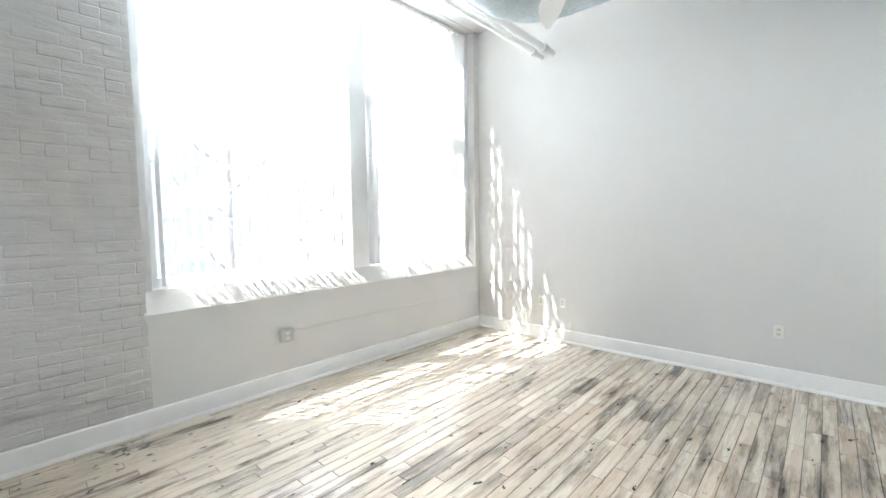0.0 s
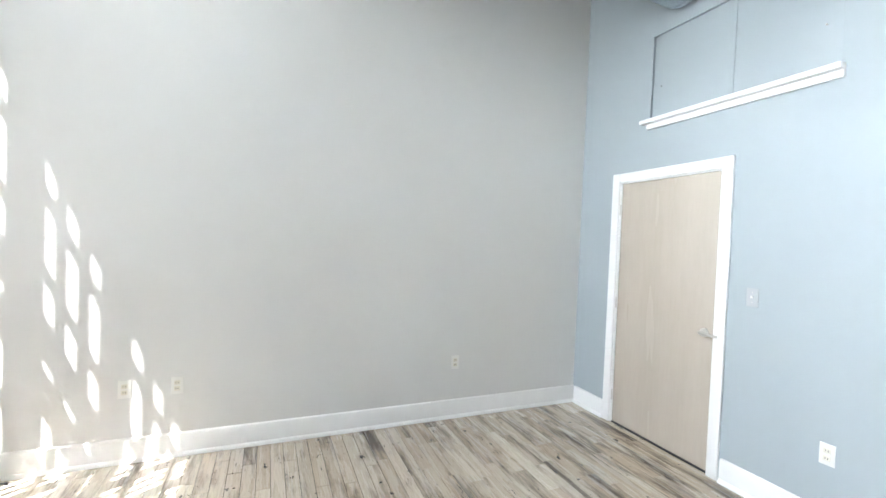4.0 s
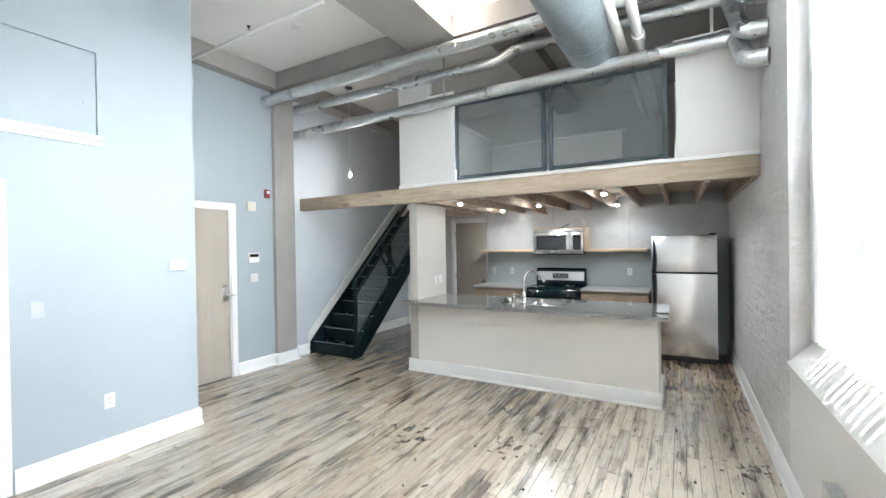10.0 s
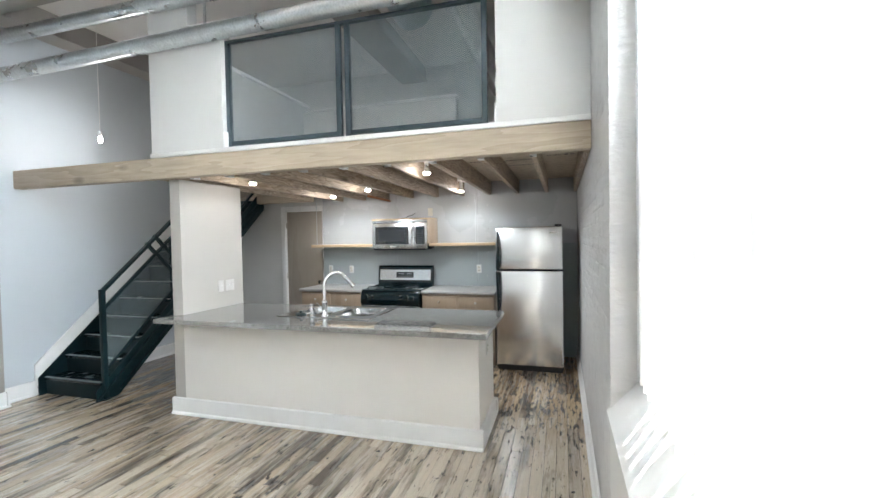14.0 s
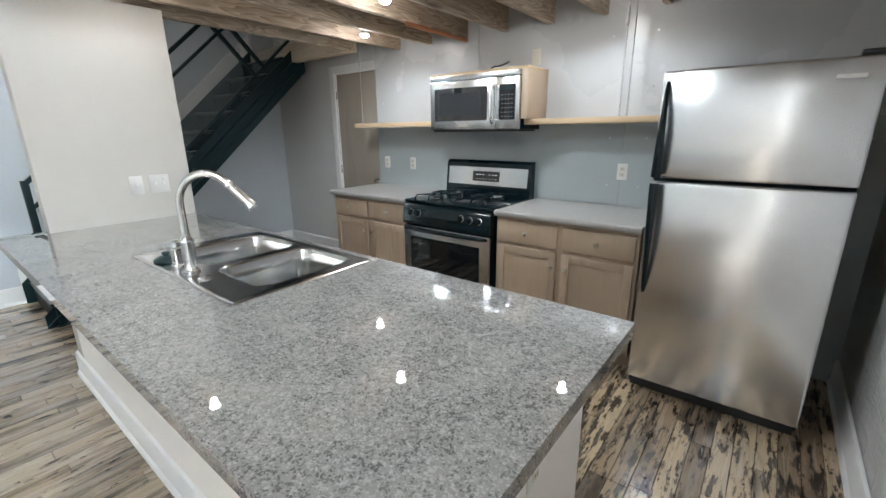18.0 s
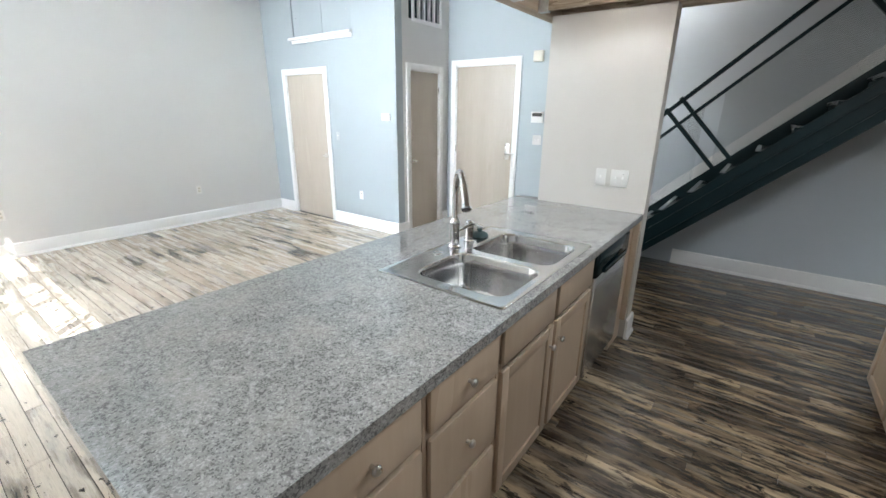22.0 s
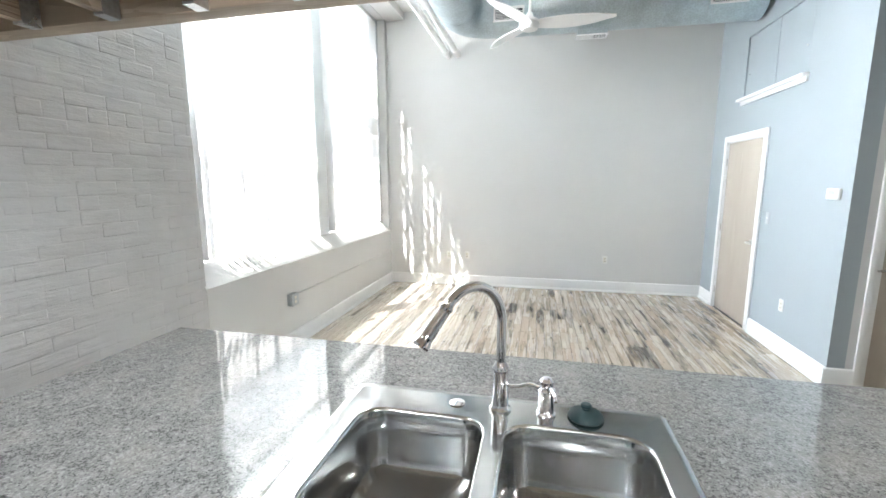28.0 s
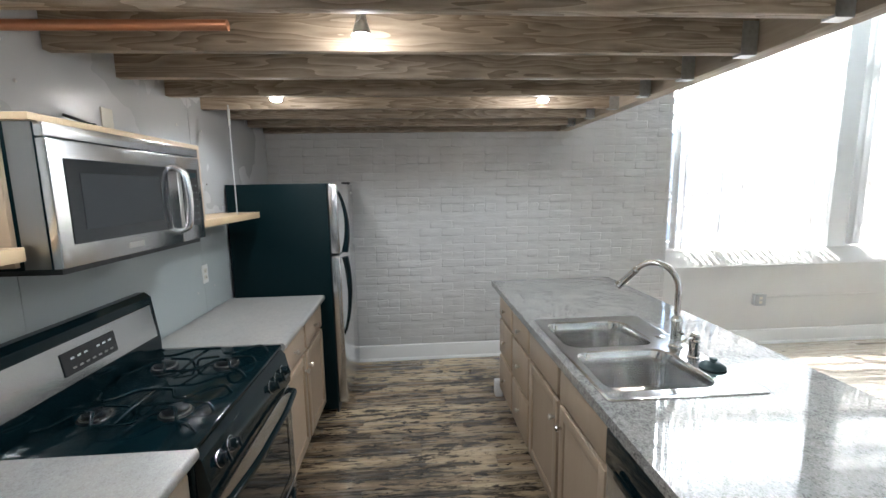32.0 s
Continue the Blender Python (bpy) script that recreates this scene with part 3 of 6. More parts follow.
# ---- ceiling beams ----
def steel_beam(name, x0, x1, y0, y1, z0, label):
    """A boxed steel beam with flange lips."""
    bm = fresh()
    box(bm, x0, x1, y0, y1, z0 + 0.02, TOP)
    along_x = (x1 - x0) > (y1 - y0)
    box(bm, x0 - (0 if along_x else 0.02), x1 + (0 if along_x else 0.02), y0 - (0.02 if along_x else 0), y1 + (0.02 if along_x else 0), z0, z0 + 0.018)
    return solid(name, bm, BEAM_PAINT, label, "beam", kind="structure")


steel_beam("beam_entry", 2.50, XD - 0.001, 0.651, YC - 0.001, 3.85, "grey boxed ceiling beam over the entry")
steel_beam("beam_cross", XW, XD - 0.003, 0.29, 0.63, 3.86, "grey boxed ceiling beam across the room")
steel_beam("beam_stairs", 2.45, XS - 0.001, YS, 0.265, 3.86, "grey boxed ceiling beam over the stairs")
steel_beam("beam_middle", -0.28, 0.28, 0.651, YN - 0.001, 3.86, "grey boxed ceiling beam along the room")
steel_beam("beam_loft", -0.90, -0.55, YS, 0.265, 3.90, "grey boxed ceiling beam over the loft")
bm = fresh()
box(bm, XW, -2.70, 0.66, YN - 0.002, 3.985, TOP, 0.004)
solid("window_soffit", bm, PAINT, "painted boxed soffit over the window", "soffit", kind="structure")

# ---- skirting ----
def skirting(name, runs, label="white painted skirting board"):
    """Boards with a rounded top and a shoe strip; runs: start, end and the way into the room."""
    root = thing(name, (*runs[0][0], 0), label, "baseboard", kind="structure")
    for (xa, ya), (xb, yb), (nx, ny) in runs:
        d = Vector((xb - xa, yb - ya, 0))
        n = Vector((nx, ny, 0))
        prof = ((0, 0), (0.030, 0), (0.030, 0.012), (0.022, 0.024), (0.017, 0.028), (0.017, 0.135), (0.012, 0.150), (0.0, 0.158))
        bm = fresh()
        rows = [[bm.verts.new(Vector((xa, ya, 0.0005)) + d * s + n * (p + 0.0008) + Vector((0, 0, q))) for p, q in prof] for s in (0, 1)]
        for k in range(len(prof)):
            j = (k + 1) % len(prof)
            bm.faces.new((rows[0][k], rows[0][j], rows[1][j], rows[1][k]))
        bm.faces.new(rows[0])
        bm.faces.new(rows[1][::-1])
        part("board", bm, TRIM, root)
    return root


skirting("baseboard_north", [((XW, YN), (XE, YN), (0, -1))])
skirting("baseboard_west", [((XW, YN - 0.031), (XW, YK + 0.0), (1, 0))])
skirting("baseboard_closet", [((XE, YN - 0.031), (XE, 4.627), (-1, 0)), ((XE, 3.583), (XE, YC - 0.017), (-1, 0)), ((XE - 0.03, YC), (1.762, YC), (0, -1)), ((2.52, YC), (XD, YC), (0, -1))])
skirting("baseboard_entry", [((XD, E0 - 0.073), (XD, 0.647), (-1, 0)), ((XD, 0.63), (2.55, 0.63), (0, 1)), ((2.58, 0.647), (2.58, 0.273), (-1, 0)), ((XS, 0.29), (2.55, 0.29), (0, -1)), ((XS, 0.272), (XS, -0.02), (-1, 0))])
skirting("baseboard_stairs", [((XS, -0.75), (XS, YS + 0.031), (-1, 0)), ((XS - 0.03, YS), (S1 + 0.072, YS), (0, 1))])

# ---- doors ----
def door(name, axis, plane, lo, hi, height, face, hinge_low, label, style="lever"):
    """A flat veneered door in a white casing. axis: the way across its width; plane: the wall's face; face: -1 or 1, the way it looks."""
    mid = (lo + hi) / 2
    at = (mid, plane, 0) if axis == "x" else (plane, mid, 0)
    root = thing(name, at, label, "door", kind="structure")

    def slab(bm, a, b, d0, d1, z0, z1, bevel=0.0):
        d0, d1 = sorted((plane + face * d0, plane + face * d1))
        return box(bm, a, b, d0, d1, z0, z1, bevel) if axis == "x" else box(bm, d0, d1, a, b, z0, z1, bevel)

    def spot(along, out, z):
        return (along, plane + face * out, z) if axis == "x" else (plane + face * out, along, z)

    leaf = part("leaf", slab(fresh(), lo + 0.018, hi - 0.018, -0.055, -0.012, 0.012, height - 0.018, 0.002), DOOR_WOOD, root, "pale veneered flat leaf")
    part("jamb", slab(fresh(), lo + 0.001, lo + 0.016, -0.115, 0.0, 0, height - 0.016), TRIM, root)
    part("jamb", slab(fresh(), hi - 0.016, hi - 0.001, -0.115, 0.0, 0, height - 0.016), TRIM, root)
    part("head_jamb", slab(fresh(), lo + 0.001, hi - 0.001, -0.115, 0.0, height - 0.016, height - 0.001), TRIM, root)
    for a, b in ((lo - 0.07, lo + 0.006), (hi - 0.006, hi + 0.07)):
        part("casing", slab(fresh(), a, b, 0.0008, 0.019, 0, height + 0.068, 0.004), TRIM, root)
    part("head_casing", slab(fresh(), lo + 0.007, hi - 0.007, 0.0008, 0.018, height - 0.006, height + 0.068, 0.004), TRIM, root)
    part("threshold", slab(fresh(), lo + 0.018, hi - 0.018, -0.11, -0.002, 0.0005, 0.010), DARK, root)
    side, other = (lo, hi) if hinge_low else (hi, lo)
    s = 1 if hinge_low else -1
    for z in (0.24, height / 2, height - 0.24):
        bm = fresh()
        rod(bm, spot(side + s * 0.016, 0.001, z - 0.045), spot(side + s * 0.016, 0.001, z + 0.045), 0.007, seg=10)
        part("hinge", bm, NICKEL, root)
    h = other - s * 0.085
    bm = fresh()
    if style == "lever":
        rod(bm, spot(h, -0.012, 0.95), spot(h, -0.002, 0.95), 0.03, seg=20)
    else:
        slab(bm, h - 0.035, h + 0.035, -0.012, 0.0, 0.98, 1.19, 0.006)
        slab(bm, h - 0.012, h + 0.012, 0.0, 0.004, 1.12, 1.15)
    plate = part("rose" if style == "lever" else "lock_plate", bm, NICKEL, leaf)
    z = 0.95 if style == "lever" else 1.06
    bm = tube(fresh(), bend([spot(h, -0.004, z), spot(h, 0.048, z), spot(h + s * 0.05, 0.052, z), spot(h + s * 0.125, 0.046, z - 0.003)], 0.018), [0.0115] * 8 + [0.011] * 7 + [0.008], 12)
    part("lever_handle", bm, NICKEL, leaf, "satin nickel lever handle")
    return root


door("door_1", "y", XE, D0, D1, DH, -1, False, "closed pale wood closet door in white casing")
door("door_2", "x", YC, N0, N1, DH, -1, False, "closed narrow pale wood closet door beside the entry")
door("door_3", "y", XD, E0, E1, EH, -1, False, "closed pale wood entry door with a lock plate", "lock")
door("door_4", "x", YS, S0, S1, SH, 1, False, "closed pale wood door behind the kitchen")

# recessed double panel over the closet door
panel = thing("recessed_panel", (XE, 3.67, 2.55), "recessed painted double panel with a white ledge over the door", "wall panel", kind="structure")
for a, b in ((3.071, 3.655), (3.659, 4.279)):
    part("leaf", box(fresh(), XE + 0.016, XE + 0.03, a, b, 2.536, 3.189, 0.002), PAINT_BLUE, panel)
part("stile", box(fresh(), XE + 0.010, XE + 0.0155, 3.645, 3.669, 2.536, 3.189), PAINT_BLUE, panel)
part("ledge", box(fresh(), XE - 0.055, XE + 0.0155, 3.05, 4.34, 2.502, 2.5345, 0.005), TRIM, panel)
part("apron", box(fresh(), XE - 0.022, XE - 0.001, 3.05, 4.30, 2.458, 2.501, 0.004), TRIM, panel)
for y in (3.15, 4.20):
    part("knob", lathe(fresh(), (XE + 0.016, y, 2.78), ((0.004, -0.014), (0.006, -0.006), (0.004, 0.0)), 10, "X"), NICKEL, panel)

# return-air grille over the narrow door
grille = thing("air_grille", (2.18, YC, 2.6), "white metal return-air grille with upright dark slots", "air vent")
G0, G1, GZ0, GZ1 = 1.88, 2.47, 2.60, 3.15
for n, (a, b, c, d) in (("rail", (G0, G1, GZ0, GZ0 + 0.045)), ("rail", (G0, G1, GZ1 - 0.045, GZ1)), ("stile", (G0, G0 + 0.045, GZ0 + 0.0452, GZ1 - 0.0452)), ("stile", (G1 - 0.045, G1, GZ0 + 0.0452, GZ1 - 0.0452))):
    part(n, box(fresh(), a, b, YC - 0.014, YC - 0.0005, c, d, 0.003), TRIM, grille)
part("backing", box(fresh(), G0 + 0.03, G1 - 0.03, YC + 0.05, YC + 0.06, GZ0 + 0.035, GZ1 - 0.035), STEEL_PAINT, grille)
for k in range(4):
    x = G0 + 0.045 + (k + 1) * (G1 - G0 - 0.09) / 5
    part("bar", box(fresh(), x - 0.008, x + 0.008, YC - 0.012, YC + 0.03, GZ0 + 0.046, GZ1 - 0.046), TRIM, grille)

# ---- window ----
GX = -3.24                                       # plane of the glass
window = thing("window_1", (GX, 3.03, 0.9), "tall wide factory window with many panes and blown-out daylight", "window", kind="structure")
bm = fresh()
prof = ((XW + 0.012, 0.806), (XW + 0.012, 0.845), (-3.11, 1.0), (-3.20, 1.0), (-3.20, 0.831), (XW + 0.0008, 0.831))
rows = [[bm.verts.new((x, y, z)) for x, z in prof] for y in (1.115, 4.945)]
for k in range(len(prof)):
    j = (k + 1) % len(prof)
    bm.faces.new((rows[0][k], rows[0][j], rows[1][j], rows[1][k]))
bm.faces.new(rows[0]), bm.faces.new(rows[1][::-1])
part("sill", bm, PAINT, window, "sloping painted sill")
part("mullion", box(fresh(), -3.285, -3.09, 2.99, 3.20, 1.001, 3.979, 0.008), FRAME_PAINT, window, "grey-blue post between the two lights")
for a, b in ((1.131, 1.20), (4.86, 4.929)):
    part("jamb_casing", box(fresh(), -3.285, -3.09, a, b, 1.001, 3.979, 0.006), FRAME_PAINT, window)
for y0, y1 in ((1.201, 2.989), (3.201, 4.859)):
    sash = part("sash", box(box(box(box(fresh(), GX - 0.035, GX + 0.035, y0, y0 + 0.06, 1.001, 3.979), GX - 0.035, GX + 0.035, y1 - 0.06, y1, 1.001, 3.979), GX - 0.03, GX + 0.03, y0 + 0.06, y1 - 0.06, 1.001, 1.08), GX - 0.03, GX + 0.03, y0 + 0.06, y1 - 0.06, 3.90, 3.979), FRAME_PAINT, window)
    for k in range(1, 5):
        y = y0 + 0.095 + (y1 - y0 - 0.09) * k / 5
        part("muntin", box(fresh(), GX - 0.02, GX + 0.02, y - 0.012, y + 0.012, 1.08, 3.90), FRAME_PAINT, sash)
    for z, t in ((1.53, 0.018), (1.98, 0.018), (2.375, 0.033), (2.53, 0.028), (2.785, 0.10), (3.17, 0.018), (3.635, 0.021)):
        part("muntin", box(fresh(), GX - 0.018, GX + 0.018, y0 + 0.06, y1 - 0.06, z - t, z + t), FRAME_PAINT, sash)
    pane = part("pane", box(fresh(), GX - 0.004, GX + 0.004, y0 + 0.05, y1 - 0.05, 1.07, 3.91), GLASS, sash)
    pane.visible_shadow = False


def vertical_blind(y0, y1, n, turn):
    """Hanging vinyl slats, part turned, on a head rail."""
    root = thing("vertical_blind", (-3.12, (y0 + y1) / 2, 1.0), "white vinyl vertical blind with part-turned slats before the window", "blind", "window blinds")
    part("head_rail", box(fresh(), -3.145, -3.095, y0, y1, 3.93, 3.975, 0.004), TRIM, root)
    for k in range(n):
        y = y0 + (y1 - y0) * (k + 0.5) / n
        a = radians(turn + 4 * math.sin(2.3 * k + y0))
        u, w = Vector((-math.sin(a), math.cos(a), 0)), Vector((math.cos(a), math.sin(a), 0))
        bm = fresh()
        strip = []
        for s, bow in ((-0.0445, 0.0), (-0.022, 0.004), (0.0, 0.0055), (0.022, 0.004), (0.0445, 0.0)):
            p = Vector((-3.12, y, 0)) + u * s + w * bow
            strip.append([bm.verts.new(p + Vector((0, 0, z))) for z in (1.022 + 0.006 * math.sin(5 * k), 3.925)])
        for p, q in zip(strip, strip[1:]):
            bm.faces.new((p[0], q[0], q[1], p[1]))
        part("slat", bm, SLAT, root)
    return root


vertical_blind(1.24, 2.96, 22, 92)
vertical_blind(3.22, 4.86, 21, 98)

# ---- loft ----
loft = thing("loft_floor", (-1.0, -1.3, 2.4), "loft floor of wood sheets on open pine joists", "floor", kind="structure")
part("sheet", box(fresh(), XW + 0.002, 0.82, YS + 0.002, BEAM_Y - 0.10, 2.397, LOFT), SHEET, loft, "underside of stamped wood sheets")
part("sheet", box(fresh(), 0.822, XS - 0.002, YS + 0.002, -2.52, 2.397, LOFT), SHEET, loft)
part("beam", box(fresh(), XW + 0.001, XS - 0.001, BEAM_Y - 0.09, BEAM_Y, 2.207, 2.393, 0.003), PINE_X, loft, "knotty pine front beam with dark end stains")
part("beam", box(fresh(), 0.83, XS - 0.002, -2.52, -2.44, 2.20, 2.395, 0.003), PINE_X, loft)
part("ledger", box(fresh(), XW + 0.002, XW + 0.045, YK + 0.002, BEAM_Y - 0.092, 2.205, 2.396, 0.002), PINE_Y, loft, "pine ledger along the brick wall")
JOISTS = [-2.59 + 0.382 * k for k in range(9)]
for x in JOISTS:
    part("joist", box(fresh(), x - 0.02, x + 0.02, YK + 0.003, BEAM_Y - 0.092, 2.208, 2.396, 0.002), PINE_Y, loft)
    bm = fresh()
    box(bm, x - 0.024, x + 0.024, BEAM_Y - 0.16, BEAM_Y - 0.094, 2.199, 2.2075)
    box(bm, x - 0.0235, x - 0.0205, BEAM_Y - 0.16, BEAM_Y - 0.094, 2.2076, 2.33)
    box(bm, x + 0.0205, x + 0.0235, BEAM_Y - 0.16, BEAM_Y - 0.094, 2.2076, 2.33)
    part("joist_hanger", bm, ZINC, loft)
part("joist", box(fresh(), 0.82, 0.86, -2.44, BEAM_Y - 0.092, 2.208, 2.395, 0.002), PINE_Y, loft)
# faded stamps under the sheets: bars only
def stamp_row(x0, y, n, w, h):
    """Bars that stand for printed characters, broken where a joist hides them."""
    for k in range(n):
        x = x0 + k * w * 1.3
        if min(abs(x + w / 2 - j) for j in JOISTS) < 0.022 + w / 2:
            continue
        bm, t = fresh(), max(0.005, w * 0.12)
        spans = [(x, x + t, y, y + h), (x + t, x + w, y, y + t), (x + t, x + w, y + h - t, y + h)]
        spans += [(x + w - t, x + w, y + t, y + h - t)] if k % 3 else [(x + t, x + w * 0.8, y + h * 0.45, y + h * 0.45 + t)]
        if k % 4 == 1:
            spans += [(x + t * 1.6, x + w - t * 1.6, y + h * 0.3, y + h * 0.7)]
        for a, b, c, d in spans:
            box(bm, a, b, c, d, 2.3952, 2.3968)
        part("stamp", bm, STAMP, loft, smooth=False)


for x0, y, n, w, h in ((-2.93, -0.62, 6, 0.05, 0.085), (-2.57, -0.62, 6, 0.05, 0.07), (-2.19, -0.66, 4, 0.055, 0.07), (-2.52, -1.25, 9, 0.028, 0.035), (-2.50, -1.55, 10, 0.026, 0.03), (-2.12, -1.22, 8, 0.028, 0.035), (-1.78, -1.5, 8, 0.03, 0.035), (-2.90, -1.12, 5, 0.04, 0.05)):
    stamp_row(x0, y, n, w, h)

trim = thing("loft_edge_trim", (-1.08, BEAM_Y, 2.4), "white painted trim along the loft's edge", "trim", kind="structure")
part("board", box(fresh(), XW + 0.001, 0.83, BEAM_Y - 0.09, BEAM_Y + 0.012, 2.395, 2.432, 0.004), TRIM, trim)

bm = fresh()
box(bm, 0.37, 0.815, BEAM_Y - 0.10, BEAM_Y + 0.004, 2.433, 3.858)
box(bm, 0.015, 0.37, BEAM_Y - 0.10, BEAM_Y + 0.004, 2.433, 3.47)
solid("wall_loft_east", bm, PAINT, "painted loft wall stepping down to a ledge", "wall", kind="structure")
bm = fresh()
box(bm, XW + 0.001, -2.345, BEAM_Y - 0.10, BEAM_Y + 0.004, 2.433, 3.485)
solid("wall_loft_west", bm, PAINT, "painted low wall at the loft's edge", "wall", kind="structure")
caps = thing("loft_wall_caps", (-1.0, BEAM_Y, 3.46), "white ledges on the low loft walls", "trim", kind="structure")
part("cap", box(fresh(), -0.01, 0.369, BEAM_Y - 0.125, BEAM_Y + 0.03, 3.471, 3.507, 0.005), TRIM, caps)
part("cap", box(fresh(), XW + 0.001, -2.325, BEAM_Y - 0.125, BEAM_Y + 0.03, 3.486, 3.522, 0.005), TRIM, caps)
for x0, x1 in ((0.0, 0.0145), (-2.3445, -2.33)):
    part("base_block", box(fresh(), x0, x1, BEAM_Y - 0.10, BEAM_Y + 0.006, 2.433, 2.57, 0.002), TRIM, caps)
# low walls inside, round the stairwell
bm = fresh()
box(bm, 0.02, 0.12, -1.2, BEAM_Y - 0.11, LOFT, 3.14)
box(bm, -1.75, 0.0195, -1.2, -1.1, LOFT, 3.05)
solid("wall_loft_inner", bm, PAINT, "low painted walls inside the loft", "wall", kind="structure")
rails = thing("loft_inner_trim", (-0.6, -2.1, 3.1), "white ledges on the inner loft walls", "trim", kind="structure")
part("cap", box(fresh(), 0.005, 0.135, -1.215, BEAM_Y - 0.112, 3.141, 3.17, 0.004), TRIM, rails)
part("cap", box(fresh(), -1.77, 0.003, -1.215, -1.085, 3.051, 3.08, 0.004), TRIM, rails)

# ---- expanded mesh ----
def mesh_sheet(bm, origin, u, v, outline, pitch=0.042, width=0.0028, tall=0.5):
    """Diamond mesh of crossing strips inside a convex outline given in (u, v)."""
    o, u, v = Vector(origin), Vector(u), Vector(v)
    n = u.cross(v).normalized()

    def clip(p, d):
        lo, hi = -99.0, 99.0
        for (ax, ay), (bx, by) in zip(outline, outline[1:] + outline[:1]):
            nx, ny = ay - by, bx - ax
            dist, rate = (p[0] - ax) * nx + (p[1] - ay) * ny, d[0] * nx + d[1] * ny
            if abs(rate) < 1e-9:
                if dist < 0:
                    return None
            elif rate > 0:
                lo = max(lo, -dist / rate)
            else:
                hi = min(hi, -dist / rate)
        return (lo, hi) if hi - lo > 0.004 else None

    us, vs = [p[0] for p in outline], [p[1] for p in outline]
    for slope, lift in ((tall, 0.0), (-tall, 0.0012)):
        c0, c1 = min(vs) - max(us) * max(slope, 0) - 2, max(vs) + 2
        c = math.floor(c0 / (pitch * tall)) * pitch * tall
        while c < c1 + max(us):
            found = clip((0.0, c), (1.0, slope))
            if found:
                a, b = (o + u * s + v * (c + slope * s) + n * lift for s in found)
                d = (b - a).normalized()
                w = n.cross(d) * width / 2
                t = n * 0.0006
                vs4 = [bm.verts.new(q) for q in (a - w - t, a + w - t, a + w + t, a - w + t, b - w - t, b + w - t, b + w + t, b - w + t)]
                for f in ((0, 1, 5, 4), (1, 2, 6, 5), (2, 3, 7, 6), (3, 0, 4, 7)):
                    bm.faces.new([vs4[i] for i in f])
            c += pitch * tall
    return bm


rail = thing("loft_railing", (-1.12, 0.03, 2.43), "dark steel loft railing with diamond mesh panels", "railing")
RY, RZ0, RZ1 = 0.03, 2.475, 3.335
for x in (0.0, -1.075, -1.155, -2.255):
    part("post", box(fresh(), x - 0.02, x + 0.02, RY - 0.02, RY + 0.02, 2.433, RZ1, 0.002), RAIL_PAINT, rail)
for a, b in ((-0.021, -1.054), (-1.176, -2.234)):
    part("bottom_rail", box(fresh(), b, a, RY - 0.015, RY + 0.015, RZ0 - 0.02, RZ0 + 0.015), RAIL_PAINT, rail)
    bm = mesh_sheet(fresh(), (b, RY, RZ0 + 0.015), (1, 0, 0), (0, 0, 1), [(0, 0), (a - b, 0), (a - b, RZ1 - RZ0 - 0.02), (0, RZ1 - RZ0 - 0.02)], pitch=0.028, width=0.0019)
    tagged(part("mesh_panel", bm, MESH_PAINT, rail, "expanded metal mesh", smooth=False), kind="stuff")
part("top_rail", box(fresh(), -2.275, 0.014, RY - 0.022, RY + 0.022, RZ1 + 0.0005, RZ1 + 0.022, 0.003), RAIL_PAINT, rail)

# ---- staircase ----
stairs = thing("staircase", (2.25, -1.3, 0), "dark teal steel staircase with a mesh railing", "staircase")
SX0, SX1 = 1.80, 2.64
RISE, RUN, Y0 = 0.187, 0.2045, -0.08
SL = RISE / RUN
def on_slope(y):
    return (Y0 - y) * SL
for k in range(1, 13):
    y, z = Y0 - RUN * (k - 1), RISE * k
    bm = fresh()
    box(bm, SX0 + 0.012, SX1 - 0.012, y - RUN - 0.03, y + 0.01, z - 0.03, z, 0.003, 1)
    tread = part("tread", bm, TREAD_PAINT, stairs)
    part("nosing", box(fresh(), SX0 + 0.013, SX1 - 0.013, y - 0.022, y + 0.0115, z - 0.004, z + 0.002, 0.001, 1), NOSING, tread, "worn pale edge of the tread")
    part("riser", box(fresh(), SX0 + 0.012, SX1 - 0.012, y - 0.012, y - 0.006, max(z - RISE, 0.001) + 0.0005, z - 0.0305), STEEL_PAINT, stairs)
for x in (SX0, SX1):
    bm = fresh()
    ya, yb = 0.0, -2.62
    head = 0.105 if x == SX0 else 0.19
    loop = [(-0.02, 0.0), (-0.02, head), (-2.44, head + 2.42 * SL), (-2.60, 2.42), (-2.60, 2.12), (-0.24, 0.0)]
    f = bm.faces.new([bm.verts.new((x - 0.006, y, z)) for y, z in loop])
    out = bmesh.ops.extrude_face_region(bm, geom=[f])
    bmesh.ops.translate(bm, verts=[v for v in out["geom"] if isinstance(v, bmesh.types.BMVert)], vec=(0.012, 0, 0))
    part("stringer", bm, STEEL_PAINT, stairs)
    for lift in (head + 0.015, -0.004):
        bm = fresh()
        s = -1 if x == SX0 else 1
        a, b = Vector((x + s * 0.018, -0.25 if lift < 0.1 else -0.03, 0)), Vector((x + s * 0.018, -2.44, 0))
        a.z, b.z = max(0.02, on_slope(a.y) + lift - 0.08), on_slope(b.y) + lift - 0.08
        part("flange", bar(bm, a, b, 0.03, 0.012), STEEL_PAINT, stairs)
